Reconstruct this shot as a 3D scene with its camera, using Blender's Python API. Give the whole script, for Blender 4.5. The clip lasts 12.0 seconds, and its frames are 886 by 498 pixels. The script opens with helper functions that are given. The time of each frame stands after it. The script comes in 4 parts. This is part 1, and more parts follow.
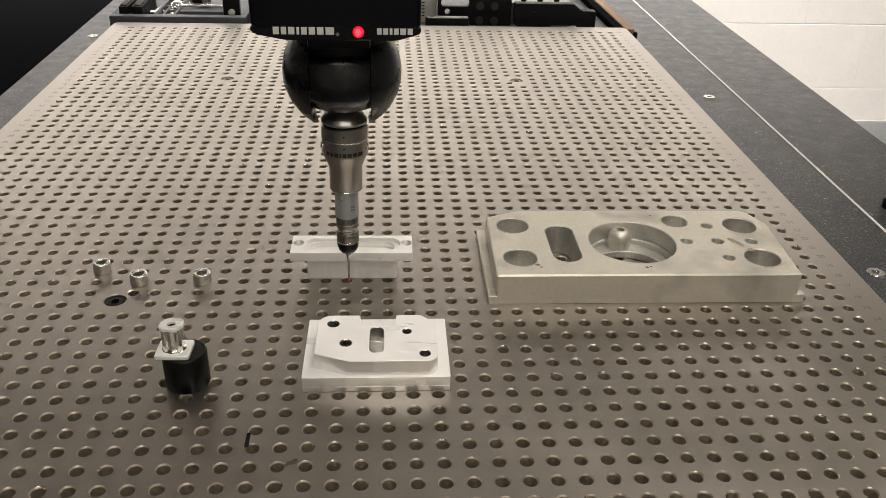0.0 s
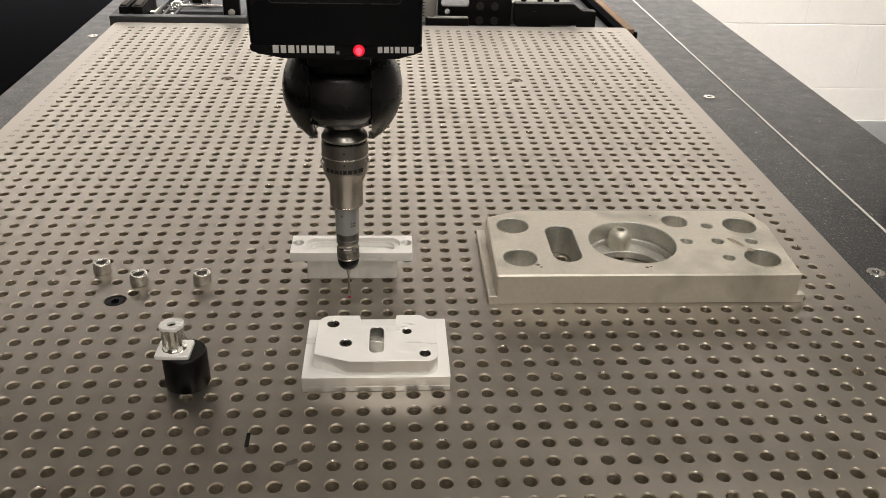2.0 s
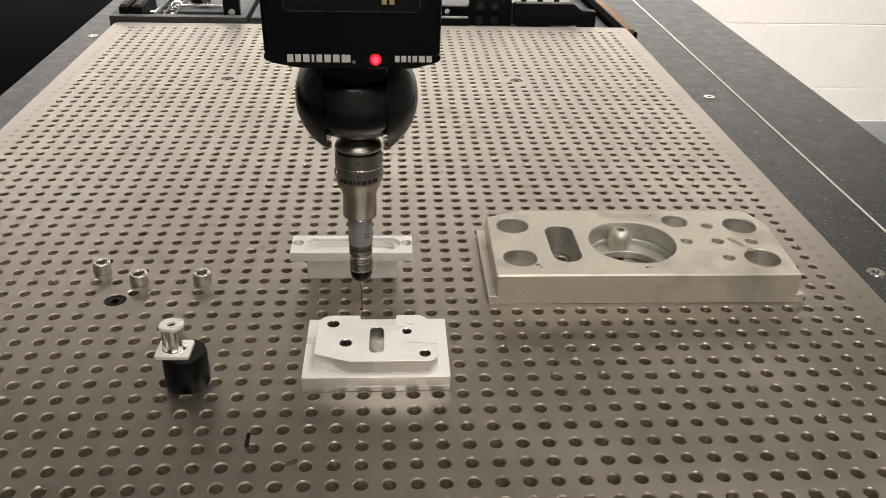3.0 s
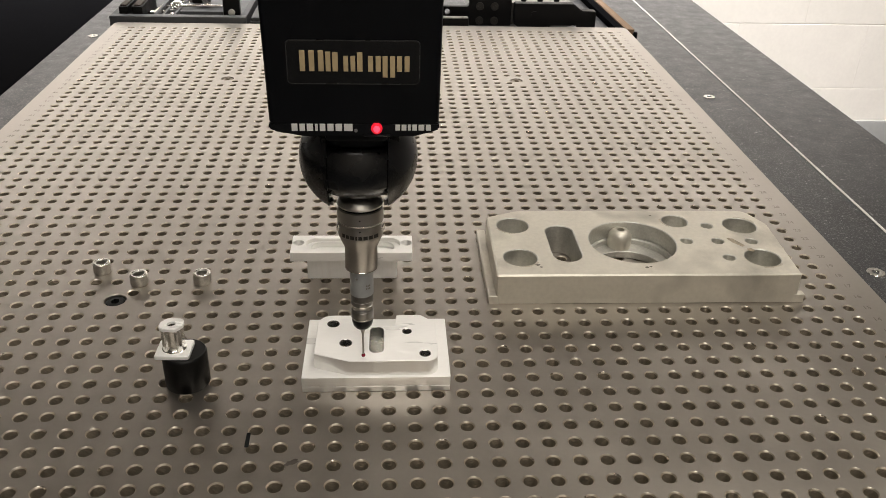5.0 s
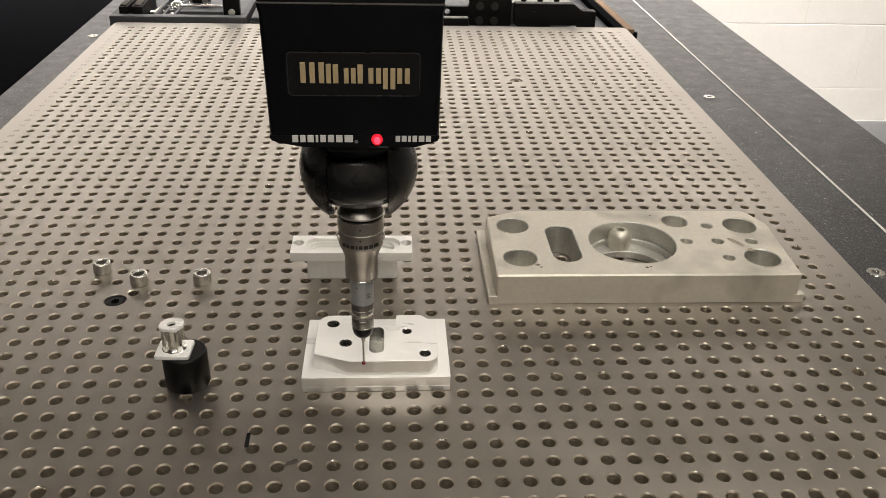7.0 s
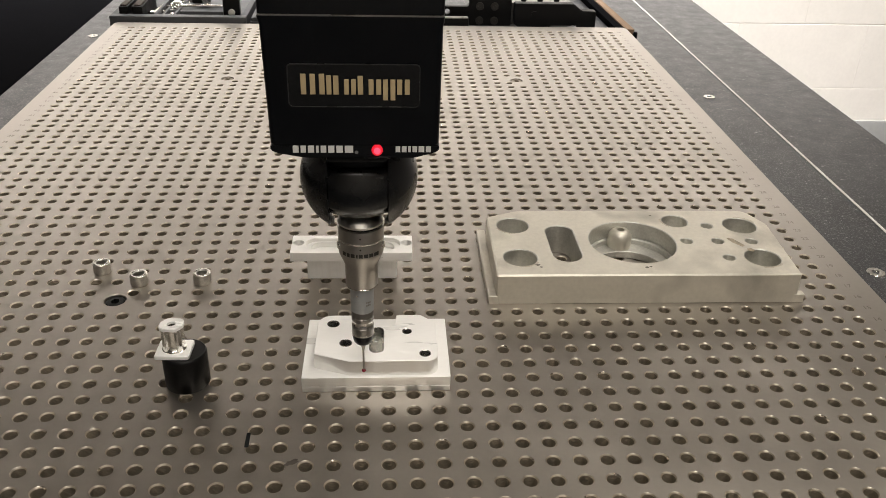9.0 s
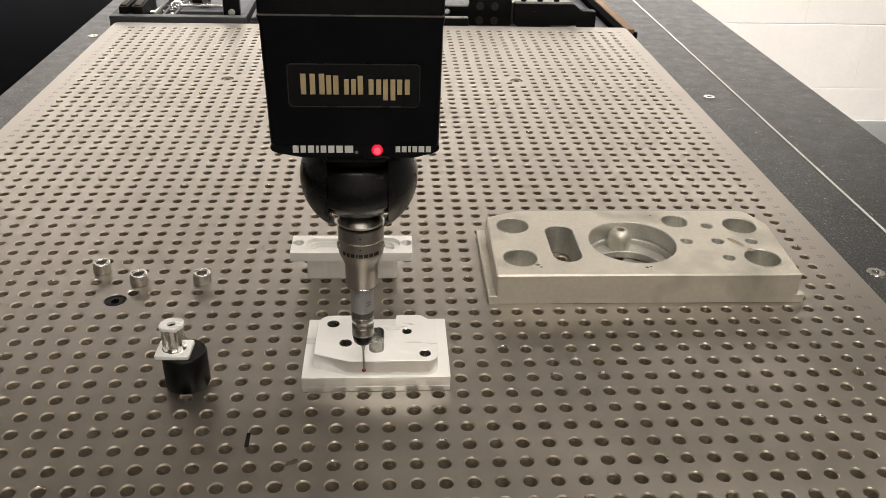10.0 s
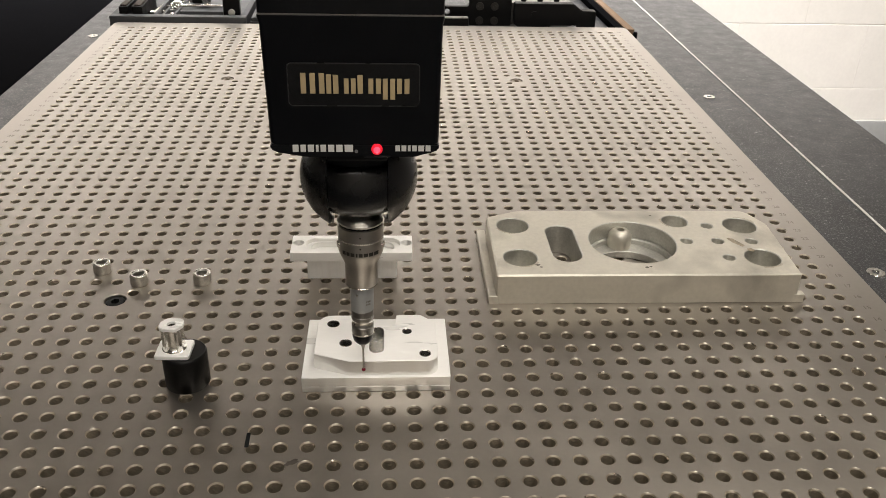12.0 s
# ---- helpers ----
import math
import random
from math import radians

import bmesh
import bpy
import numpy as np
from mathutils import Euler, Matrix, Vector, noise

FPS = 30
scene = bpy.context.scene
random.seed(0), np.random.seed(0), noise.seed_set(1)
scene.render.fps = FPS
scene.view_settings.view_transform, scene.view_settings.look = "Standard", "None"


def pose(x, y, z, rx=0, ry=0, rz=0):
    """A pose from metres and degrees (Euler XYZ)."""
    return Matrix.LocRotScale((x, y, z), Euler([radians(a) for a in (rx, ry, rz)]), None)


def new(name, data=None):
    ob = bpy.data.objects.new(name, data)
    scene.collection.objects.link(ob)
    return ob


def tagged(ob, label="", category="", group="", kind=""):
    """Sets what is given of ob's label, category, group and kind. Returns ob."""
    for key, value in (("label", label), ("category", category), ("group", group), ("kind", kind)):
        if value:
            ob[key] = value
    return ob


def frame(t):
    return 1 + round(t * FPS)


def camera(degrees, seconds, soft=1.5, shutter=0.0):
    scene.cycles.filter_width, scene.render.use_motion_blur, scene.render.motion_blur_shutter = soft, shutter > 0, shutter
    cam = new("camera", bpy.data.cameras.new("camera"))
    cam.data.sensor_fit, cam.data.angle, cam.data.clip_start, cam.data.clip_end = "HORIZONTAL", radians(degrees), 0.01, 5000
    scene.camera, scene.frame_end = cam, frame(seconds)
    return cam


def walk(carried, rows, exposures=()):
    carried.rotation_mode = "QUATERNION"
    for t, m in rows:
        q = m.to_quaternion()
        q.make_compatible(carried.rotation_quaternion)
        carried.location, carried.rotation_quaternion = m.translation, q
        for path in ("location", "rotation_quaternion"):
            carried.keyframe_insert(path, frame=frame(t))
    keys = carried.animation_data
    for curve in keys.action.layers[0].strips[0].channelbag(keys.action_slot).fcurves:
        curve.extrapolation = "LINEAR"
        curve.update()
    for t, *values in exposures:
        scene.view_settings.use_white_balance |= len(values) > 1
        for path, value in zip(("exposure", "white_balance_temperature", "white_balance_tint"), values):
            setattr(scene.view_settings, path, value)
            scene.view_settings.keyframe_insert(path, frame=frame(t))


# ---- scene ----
# ---------------------------------------------------------------- camera
cam = camera(54.1, 12.0, soft=0.9)
EYE = pose(0.01406, -0.2812, 0.32866, 61.2435, -1.5037, -3.453)
walk(cam, [(0.0, EYE), (12.0, EYE)], [(0.0, -0.2), (1.0, -0.22), (2.0, -0.2), (3.0, -0.17), (5.0, -0.15), (7.0, -0.11), (9.5, -0.07), (12.0, -0.07)])

# ---------------------------------------------------------------- light
GRANITE_Z = -0.015
FLOOR_Z = -0.87
CEILING_Z = 1.85
WALL_Y = 2.55

world = bpy.data.worlds.new("room_air")
scene.world = world
world.use_nodes = True
world.node_tree.nodes["Background"].inputs[0].default_value = (1.0, 0.95, 0.88, 1)
world.node_tree.nodes["Background"].inputs[1].default_value = 0.02


def ceiling_lamp(x, y, wide, deep, watts, spread, colour=(1.0, 0.95, 0.88)):
    data = bpy.data.lights.new("unseen_area_light", "AREA")
    data.shape, data.size, data.size_y = "RECTANGLE", wide, deep
    data.energy, data.color, data.spread = watts, colour, radians(spread)
    ob = new("unseen_area_light", data)
    ob.matrix_world = pose(x, y, CEILING_Z - 0.03)
    return ob


# unseen lamps added: narrow beams brighten the far wall, wide ones the table
for lx, watts in ((-1.3, 46), (0.0, 39), (1.3, 40)):
    ceiling_lamp(lx, 2.12, 1.15, 0.28, watts, 80, (1.0, 0.962, 0.935))
for lx, watts in ((-0.9, 2.5), (0.9, 16)):
    ceiling_lamp(lx, 0.55, 1.15, 0.28, watts, 150, (1.0, 0.92, 0.80))
# unseen fill added from above and behind the camera for tops and fronts
for lx, ly, watts in ((0.05, -1.8, 9), (0.15, -0.75, 13), (1.3, -1.3, 7)):
    ceiling_lamp(lx, ly, 1.15, 0.28, watts, 160, (1.0, 0.93, 0.84))

# ---------------------------------------------------------------- materials


def material(name, colour, rough=0.5, metal=0.0, vary=0.1, scale=60.0, bump=0.0, bump_scale=400.0, rough_vary=0.08,
             fine=8.0, stretch=(1, 1, 1), stain=0.0, stain_scale=12.0, emit=0.0, coat=0.0, spec=0.5):
    """A surface with colour grain at two sizes, uneven gloss and fine relief; sizes in 1/metre."""
    m = bpy.data.materials.new(name)
    m.use_nodes = True
    nt = m.node_tree
    n, l = nt.nodes, nt.links
    b = n["Principled BSDF"]
    b.inputs["Roughness"].default_value = rough
    b.inputs["Metallic"].default_value = metal
    b.inputs["Specular IOR Level"].default_value = spec
    b.inputs["Coat Weight"].default_value = coat
    tc = n.new("ShaderNodeTexCoord")
    mp = n.new("ShaderNodeMapping")
    mp.inputs["Scale"].default_value = stretch
    l.new(tc.outputs["Object"], mp.inputs["Vector"])
    a = n.new("ShaderNodeTexNoise")
    a.inputs["Scale"].default_value, a.inputs["Detail"].default_value = scale, 4
    c = n.new("ShaderNodeTexNoise")
    c.inputs["Scale"].default_value, c.inputs["Detail"].default_value = scale * fine, 3
    s = n.new("ShaderNodeTexNoise")
    s.inputs["Scale"].default_value, s.inputs["Detail"].default_value = stain_scale, 5
    for k in (a, c, s):
        l.new(mp.outputs["Vector"], k.inputs["Vector"])
    mix = n.new("ShaderNodeMath")
    mix.operation = "MULTIPLY_ADD"
    mix.inputs[1].default_value = 0.6
    l.new(a.outputs["Fac"], mix.inputs[0])
    half = n.new("ShaderNodeMath")
    half.operation = "MULTIPLY"
    half.inputs[1].default_value = 0.4
    l.new(c.outputs["Fac"], half.inputs[0])
    l.new(half.outputs[0], mix.inputs[2])
    ramp = n.new("ShaderNodeMapRange")
    ramp.inputs["From Min"].default_value, ramp.inputs["From Max"].default_value = 0.3, 0.7
    ramp.inputs["To Min"].default_value, ramp.inputs["To Max"].default_value = 1 - vary, 1 + vary
    l.new(mix.outputs[0], ramp.inputs["Value"])
    st = n.new("ShaderNodeMapRange")
    st.inputs["From Min"].default_value, st.inputs["From Max"].default_value = 0.55, 0.75
    st.inputs["To Min"].default_value, st.inputs["To Max"].default_value = 1, 1 - stain
    l.new(s.outputs["Fac"], st.inputs["Value"])
    both = n.new("ShaderNodeMath")
    both.operation = "MULTIPLY"
    l.new(ramp.outputs[0], both.inputs[0])
    l.new(st.outputs[0], both.inputs[1])
    tint = n.new("ShaderNodeVectorMath")
    tint.operation = "SCALE"
    tint.inputs[0].default_value = colour
    l.new(both.outputs[0], tint.inputs["Scale"])
    l.new(tint.outputs[0], b.inputs["Base Color"])
    rr = n.new("ShaderNodeMapRange")
    rr.inputs["From Min"].default_value, rr.inputs["From Max"].default_value = 0.3, 0.7
    rr.inputs["To Min"].default_value, rr.inputs["To Max"].default_value = max(rough - rough_vary, 0.02), rough + rough_vary
    l.new(a.outputs["Fac"], rr.inputs["Value"])
    l.new(rr.outputs[0], b.inputs["Roughness"])
    if bump:
        d = n.new("ShaderNodeTexNoise")
        d.inputs["Scale"].default_value, d.inputs["Detail"].default_value = bump_scale, 3
        l.new(mp.outputs["Vector"], d.inputs["Vector"])
        bp = n.new("ShaderNodeBump")
        bp.inputs["Strength"].default_value, bp.inputs["Distance"].default_value = bump, 0.0004
        l.new(d.outputs["Fac"], bp.inputs["Height"])
        l.new(bp.outputs[0], b.inputs["Normal"])
    if emit:
        b.inputs["Emission Color"].default_value = (*colour, 1)
        b.inputs["Emission Strength"].default_value = emit
    return m


def speckled_granite():
    """Dark granite: a mottled ground with fine grey flecks and a few pale grains."""
    m = material("black_granite", (0.040, 0.041, 0.045), 0.4, 0, 0.5, 55, 0.1, 300, 0.08, 9, stain=0.3, stain_scale=16, spec=0.27)
    nt = m.node_tree
    n, l = nt.nodes, nt.links
    b = n["Principled BSDF"]
    tc = n.new("ShaderNodeTexCoord")
    last = b.inputs["Base Color"].links[0].from_socket
    for size, low, high, grey in ((380, 0.56, 0.7, 0.12), (800, 0.6, 0.68, 0.2), (230, 0.66, 0.74, 0.27)):
        z = n.new("ShaderNodeTexNoise")
        z.inputs["Scale"].default_value, z.inputs["Detail"].default_value, z.inputs["Roughness"].default_value = size, 2, 0.6
        l.new(tc.outputs["Object"], z.inputs["Vector"])
        pick = n.new("ShaderNodeMapRange")
        pick.inputs["From Min"].default_value, pick.inputs["From Max"].default_value = low, high
        l.new(z.outputs["Fac"], pick.inputs["Value"])
        mx = n.new("ShaderNodeMix")
        mx.data_type = "RGBA"
        l.new(pick.outputs[0], mx.inputs["Factor"])
        l.new(last, mx.inputs["A"])
        mx.inputs["B"].default_value = (grey, grey, grey, 1)
        last = mx.outputs["Result"]
    l.new(last, b.inputs["Base Color"])
    return m


PLATE = material("hard_coated_plate", (0.425, 0.393, 0.353), 0.345, 0.95, 0.05, 9, 0.1, 900, 0.04, 30, stain=0.08, stain_scale=7)
# brown metal of holes and far screws, darkened for the shade inside the holes
THREAD = material("brown_shaded_metal", (0.275, 0.236, 0.184), 0.45, 0.85, 0.25, 160, 0.15, 900)
# the same bare metal, lightened for the bright rims of the holes
CHAMFER = material("lit_countersink_metal", (0.66, 0.60, 0.51), 0.34, 1.0, 0.12, 90, 0.1, 1200)
GRANITE = speckled_granite()
ALU = material("milled_aluminium", (0.98, 0.975, 0.96), 0.32, 0.22, 0.04, 16, 0.06, 500, 0.08, 12, (1, 5, 5))
ALU_TURNED = material("turned_aluminium", (0.88, 0.865, 0.83), 0.2, 1.0, 0.05, 60, 0.12, 700, 0.06)
EDGE_ALU = material("milled_aluminium_edge", (0.88, 0.87, 0.845), 0.36, 0.85, 0.035, 50, 0.02, 600, 0.05, 6, (1, 1, 12))
DOME = material("satin_steel_dome", (0.72, 0.70, 0.66), 0.36, 1.0, 0.06, 80, 0.05, 900)
BORED = material("bored_aluminium", (0.84, 0.83, 0.8), 0.17, 1.0, 0.16, 70, 0.2, 900, 0.06, 8, (6, 6, 1))
MILLED_SIDE = material("milled_aluminium_side", (0.9, 0.89, 0.87), 0.35, 0.88, 0.06, 50, 0.03, 600, 0.06, 6, (1, 1, 8))
ALU_MATTE = material("satin_aluminium", (0.98, 0.975, 0.96), 0.36, 0.12, 0.05, 40, 0.08, 500, 0.07, 14, (12, 1, 1))
CAST = material("cast_aluminium", (0.64, 0.61, 0.535), 0.46, 0.66, 0.1, 22, 0.3, 700, 0.1, 14, stain=0.42, stain_scale=19)
CAST_SIDE = material("weathered_cast_bores", (0.61, 0.605, 0.57), 0.42, 0.8, 0.2, 45, 0.3, 900, 0.08, 12, stain=0.2, stain_scale=30)
STEEL = material("brushed_steel", (0.38, 0.363, 0.336), 0.3, 1.0, 0.05, 60, 0.05, 1500, 0.04, 8)
STEEL_DARK = material("dark_steel", (0.26, 0.25, 0.235), 0.32, 1.0, 0.1, 60, 0.1, 900)
STEEL_ENGRAVED = material("blackened_engraving", (0.035, 0.033, 0.03), 0.5, 0.4, 0.2, 300)
BUSH = material("ground_bushing_steel", (0.66, 0.64, 0.60), 0.38, 1.0, 0.2, 150, 0.2, 900, 0.08)
CHROME = material("bright_steel", (0.75, 0.73, 0.70), 0.16, 1.0, 0.05, 80, 0.05, 900)
PROBE_GREY = material("blue_grey_probe_body", (0.42, 0.435, 0.44), 0.36, 0.5, 0.05, 80, 0.05, 900)
BLACK = material("black_plastic", (0.0028, 0.0034, 0.0048), 0.34, 0, 0.15, 60, 0.1, 1400, 0.06, spec=0.2)
BLACK_SATIN = material("satin_black_ball", (0.0032, 0.0037, 0.005), 0.27, 0, 0.15, 60, 0.05, 1600, 0.04, spec=0.5)
BLACK_GLOSS = material("gloss_black_badge", (0.003, 0.0036, 0.0048), 0.14, 0, 0.1, 50, rough_vary=0.03, spec=0.25)
RUBBER = material("black_rubber", (0.0035, 0.0035, 0.0036), 0.36, 0, 0.3, 90, 0.15, 700, spec=0.2)
COVER = material("matte_black_cover", (0.0062, 0.0062, 0.007), 0.85, 0, 0.06, 20, 0.1, 600, spec=0.0)
WHITE_INK = material("white_ink", (0.74, 0.74, 0.72), 0.5, 0, 0.03, 90)
GOLD_INK = material("gold_lettering", (0.55, 0.43, 0.25), 0.45, 0.2, 0.05, 90)
DARK_INK = material("dark_engraving", (0.25, 0.225, 0.2), 0.36, 0.72, 0.2, 300)
LED_RED = material("red_light", (1.0, 0.02, 0.045), 0.2, 0, 0.0, 50, emit=0.62, coat=0.6)
LED_CORE = material("red_light_core", (1.0, 0.07, 0.13), 0.2, 0, 0.0, 50, emit=1.25)
RUBY = material("ruby", (0.22, 0.01, 0.03), 0.12, 0, 0.05, 200, coat=0.5)
WALL_PAINT = material("white_masonry_paint", (0.83, 0.79, 0.735), 0.55, 0, 0.045, 9, 1.0, 30, 0.05, 9, stain=0.07, stain_scale=5)
SIDE_PAINT = material("unseen_side_wall_grey", (0.3, 0.29, 0.28), 0.6, 0, 0.04, 6, 0.4, 90)
GREY_PAINT = material("grey_skirting_paint", (0.32, 0.32, 0.315), 0.5, 0, 0.06, 8, 0.3, 90)
CEILING_PAINT = material("unseen_dull_ceiling", (0.15, 0.136, 0.112), 0.8, 0, 0.04, 4, 0.3, 120)
FLOOR_PAINT = material("grey_floor_paint", (0.22, 0.22, 0.22), 0.45, 0, 0.1, 5, 0.2, 90, stain=0.2)
TRAY_GREY = material("dark_grey_tray", (0.060, 0.062, 0.066), 0.5, 0.0, 0.1, 30, 0.15, 700, spec=0.3)
BLACK_OXIDE = material("black_oxide_steel", (0.0055, 0.0055, 0.006), 0.42, 0.0, 0.2, 50, 0.15, 900, spec=0.16)
WOOD = material("brown_wood", (0.21, 0.14, 0.09), 0.7, 0, 0.25, 14, 0.3, 300, 0.06, 8, (14, 1, 14), spec=0.15)
FOAM = material("pale_grey_liner", (0.42, 0.41, 0.38), 0.8, 0, 0.1, 40, 0.2, 600)

# ---------------------------------------------------------------- mesh tools


def link(name, bm, mat, parent=None, label="", smooth=True, matrix=None):
    """Links a bmesh as one mesh object; angles under 40 degrees are shaded smooth."""
    me = bpy.data.meshes.new(name)
    bmesh.ops.recalc_face_normals(bm, faces=bm.faces[:])
    if smooth:
        for f in bm.faces:
            f.smooth = True
        for e in bm.edges:
            e.smooth = len(e.link_faces) == 2 and e.calc_face_angle(0) < radians(40)
    bm.to_mesh(me)
    bm.free()
    for m in (mat if isinstance(mat, (list, tuple)) else [mat]):
        me.materials.append(m)
    ob = new(name, me)
    if parent:
        ob.parent = parent
    if matrix is not None:
        ob.matrix_basis = matrix
    if label:
        tagged(ob, label)
    return ob


def part(name, bm, mat, parent, label="", matrix=None, smooth=True):
    return link(name, bm, mat, parent, label, smooth, matrix)


def empty(name, m):
    ob = new(name)
    ob.empty_display_size = 0.02
    ob.matrix_basis = m
    return ob


def circle(cx, cy, r, n=24, start=0.0):
    return [(cx + r * math.cos(start + 2 * math.pi * k / n), cy + r * math.sin(start + 2 * math.pi * k / n)) for k in range(n)]


def rounded(points, radii, steps=5):
    """A closed outline with each corner rounded by its own radius."""
    out = []
    n = len(points)
    for k in range(n):
        p, r = Vector(points[k]), radii[k] if isinstance(radii, (list, tuple)) else radii
        a, b = Vector(points[k - 1]) - p, Vector(points[(k + 1) % n]) - p
        if r <= 0:
            out.append(tuple(p))
            continue
        la, lb = a.length, b.length
        a.normalize(), b.normalize()
        half = a.angle(b) / 2
        cut = min(r / math.tan(half), la * 0.49, lb * 0.49)
        rr = cut * math.tan(half)
        centre = p + (a + b).normalized() * (rr / math.sin(half))
        u, v = p + a * cut - centre, p + b * cut - centre
        turn = u.angle(v) * (1 if u.x * v.y - u.y * v.x > 0 else -1)
        for s in range(steps + 1):
            w = turn * s / steps
            out.append((centre.x + u.x * math.cos(w) - u.y * math.sin(w), centre.y + u.x * math.sin(w) + u.y * math.cos(w)))
    return out


def rect(x0, y0, x1, y1, r=0.0, steps=4):
    pts = [(x0, y0), (x1, y0), (x1, y1), (x0, y1)]
    return rounded(pts, r, steps) if r else pts


def slot(cx, cy, wide, deep, n=10):
    """A stadium outline, longer in y."""
    r, h = wide / 2, deep / 2 - wide / 2
    top = [(cx + r * math.cos(math.pi * k / n), cy + h + r * math.sin(math.pi * k / n)) for k in range(n + 1)]
    low = [(cx - r * math.cos(math.pi * k / n), cy - h - r * math.sin(math.pi * k / n)) for k in range(n + 1)]
    return top + low


def grow(loop, d):
    """The loop moved outwards by d (counter-clockwise loops grow)."""
    n, out = len(loop), []
    area = sum(loop[k - 1][0] * loop[k][1] - loop[k][0] * loop[k - 1][1] for k in range(n))
    sign = 1 if area > 0 else -1
    for k in range(n):
        a, p, b = Vector(loop[k - 1]), Vector(loop[k]), Vector(loop[(k + 1) % n])
        e, f = (p - a).normalized(), (b - p).normalized()
        na, nb = Vector((e.y, -e.x)), Vector((f.y, -f.x))
        m = (na + nb)
        m = m / max(m.length_squared / 2, 0.3)
        out.append((p.x + sign * d * m.x, p.y + sign * d * m.y))
    return out


def ring_of(bm, loop, z):
    return [bm.verts.new((x, y, z)) for x, y in loop]


def bridge(bm, a, b, index=0):
    for k in range(len(a)):
        f = bm.faces.new((a[k - 1], a[k], b[k], b[k - 1]))
        f.material_index = index


def fill(bm, rings, index=0):
    edges = []
    for r in rings:
        for k in range(len(r)):
            e = bm.edges.get((r[k - 1], r[k]))
            edges.append(e or bm.edges.new((r[k - 1], r[k])))
    made = bmesh.ops.triangle_fill(bm, use_beauty=True, use_dissolve=False, edges=edges)
    for g in made["geom"]:
        if isinstance(g, bmesh.types.BMFace):
            g.material_index = index


def prism(bm, outer, z0, z1, holes=(), edge=0.0004, hole_edge=0.0004, hole_index=0, floors=None, side_index=0):
    """A slab with an outline and holes, broken edges at the top. floors: a hole's floor height, None for a through hole."""
    top_in = ring_of(bm, grow(outer, -edge), z1)
    side = ring_of(bm, outer, z1 - edge)
    low = ring_of(bm, outer, z0)
    bridge(bm, side, top_in)
    bridge(bm, low, side, side_index)
    tops, lows = [top_in], [low]
    for k, h in enumerate(holes):
        floor = floors[k] if floors else None
        a = ring_of(bm, grow(h, hole_edge), z1)
        b = ring_of(bm, h, z1 - hole_edge)
        c = ring_of(bm, h, z0 if floor is None else floor)
        bridge(bm, a, b, hole_index)
        bridge(bm, b, c, hole_index)
        tops.append(a)
        if floor is None:
            lows.append(c)
        else:
            bm.faces.new(c)
    fill(bm, tops)
    fill(bm, lows)


def lathe(bm, profile, n=48, axis="z", index=0, closed=True):
    """Turns a profile of (radius, height) round the axis."""
    rings = []
    for r, h in profile:
        pts = []
        for k in range(n):
            a = 2 * math.pi * k / n
            c, s = r * math.cos(a), r * math.sin(a)
            pts.append(bm.verts.new((c, s, h) if axis == "z" else (h, c, s) if axis == "x" else (s, h, c)))
        rings.append(pts)
    for a, b in zip(rings, rings[1:]):
        bridge(bm, a, b, index)
    if closed:
        for r in (rings[0], rings[-1]):
            bm.faces.new(r).material_index = index
    return rings


def box(bm, x0, y0, z0, x1, y1, z1, bevel=0.0, seg=2):
    m = Matrix.LocRotScale(((x0 + x1) / 2, (y0 + y1) / 2, (z0 + z1) / 2), None, (x1 - x0, y1 - y0, z1 - z0))
    made = bmesh.ops.create_cube(bm, size=1, matrix=m)
    if bevel:
        es = {e for v in made["verts"] for e in v.link_edges}
        bmesh.ops.bevel(bm, geom=list(es), offset=bevel, segments=seg, affect="EDGES", profile=0.6)


def boxed(x0, y0, z0, x1, y1, z1, bevel=0.0, seg=2):
    bm = bmesh.new()
    box(bm, x0, y0, z0, x1, y1, z1, bevel, seg)
    return bm


def turned(profile, n=48, axis="z"):
    bm = bmesh.new()
    lathe(bm, profile, n, axis)
    return bm


def tube(profile, n=48, axis="z"):
    bm = bmesh.new()
    lathe(bm, profile, n, axis, closed=False)
    return bm


def slab(outer, z0, z1, holes=(), edge=0.0004, hole_edge=0.0004, hole_index=0, floors=None, side_index=0):
    bm = bmesh.new()
    prism(bm, outer, z0, z1, holes, edge, hole_edge, hole_index, floors, side_index)
    return bm


# ---------------------------------------------------------------- the room


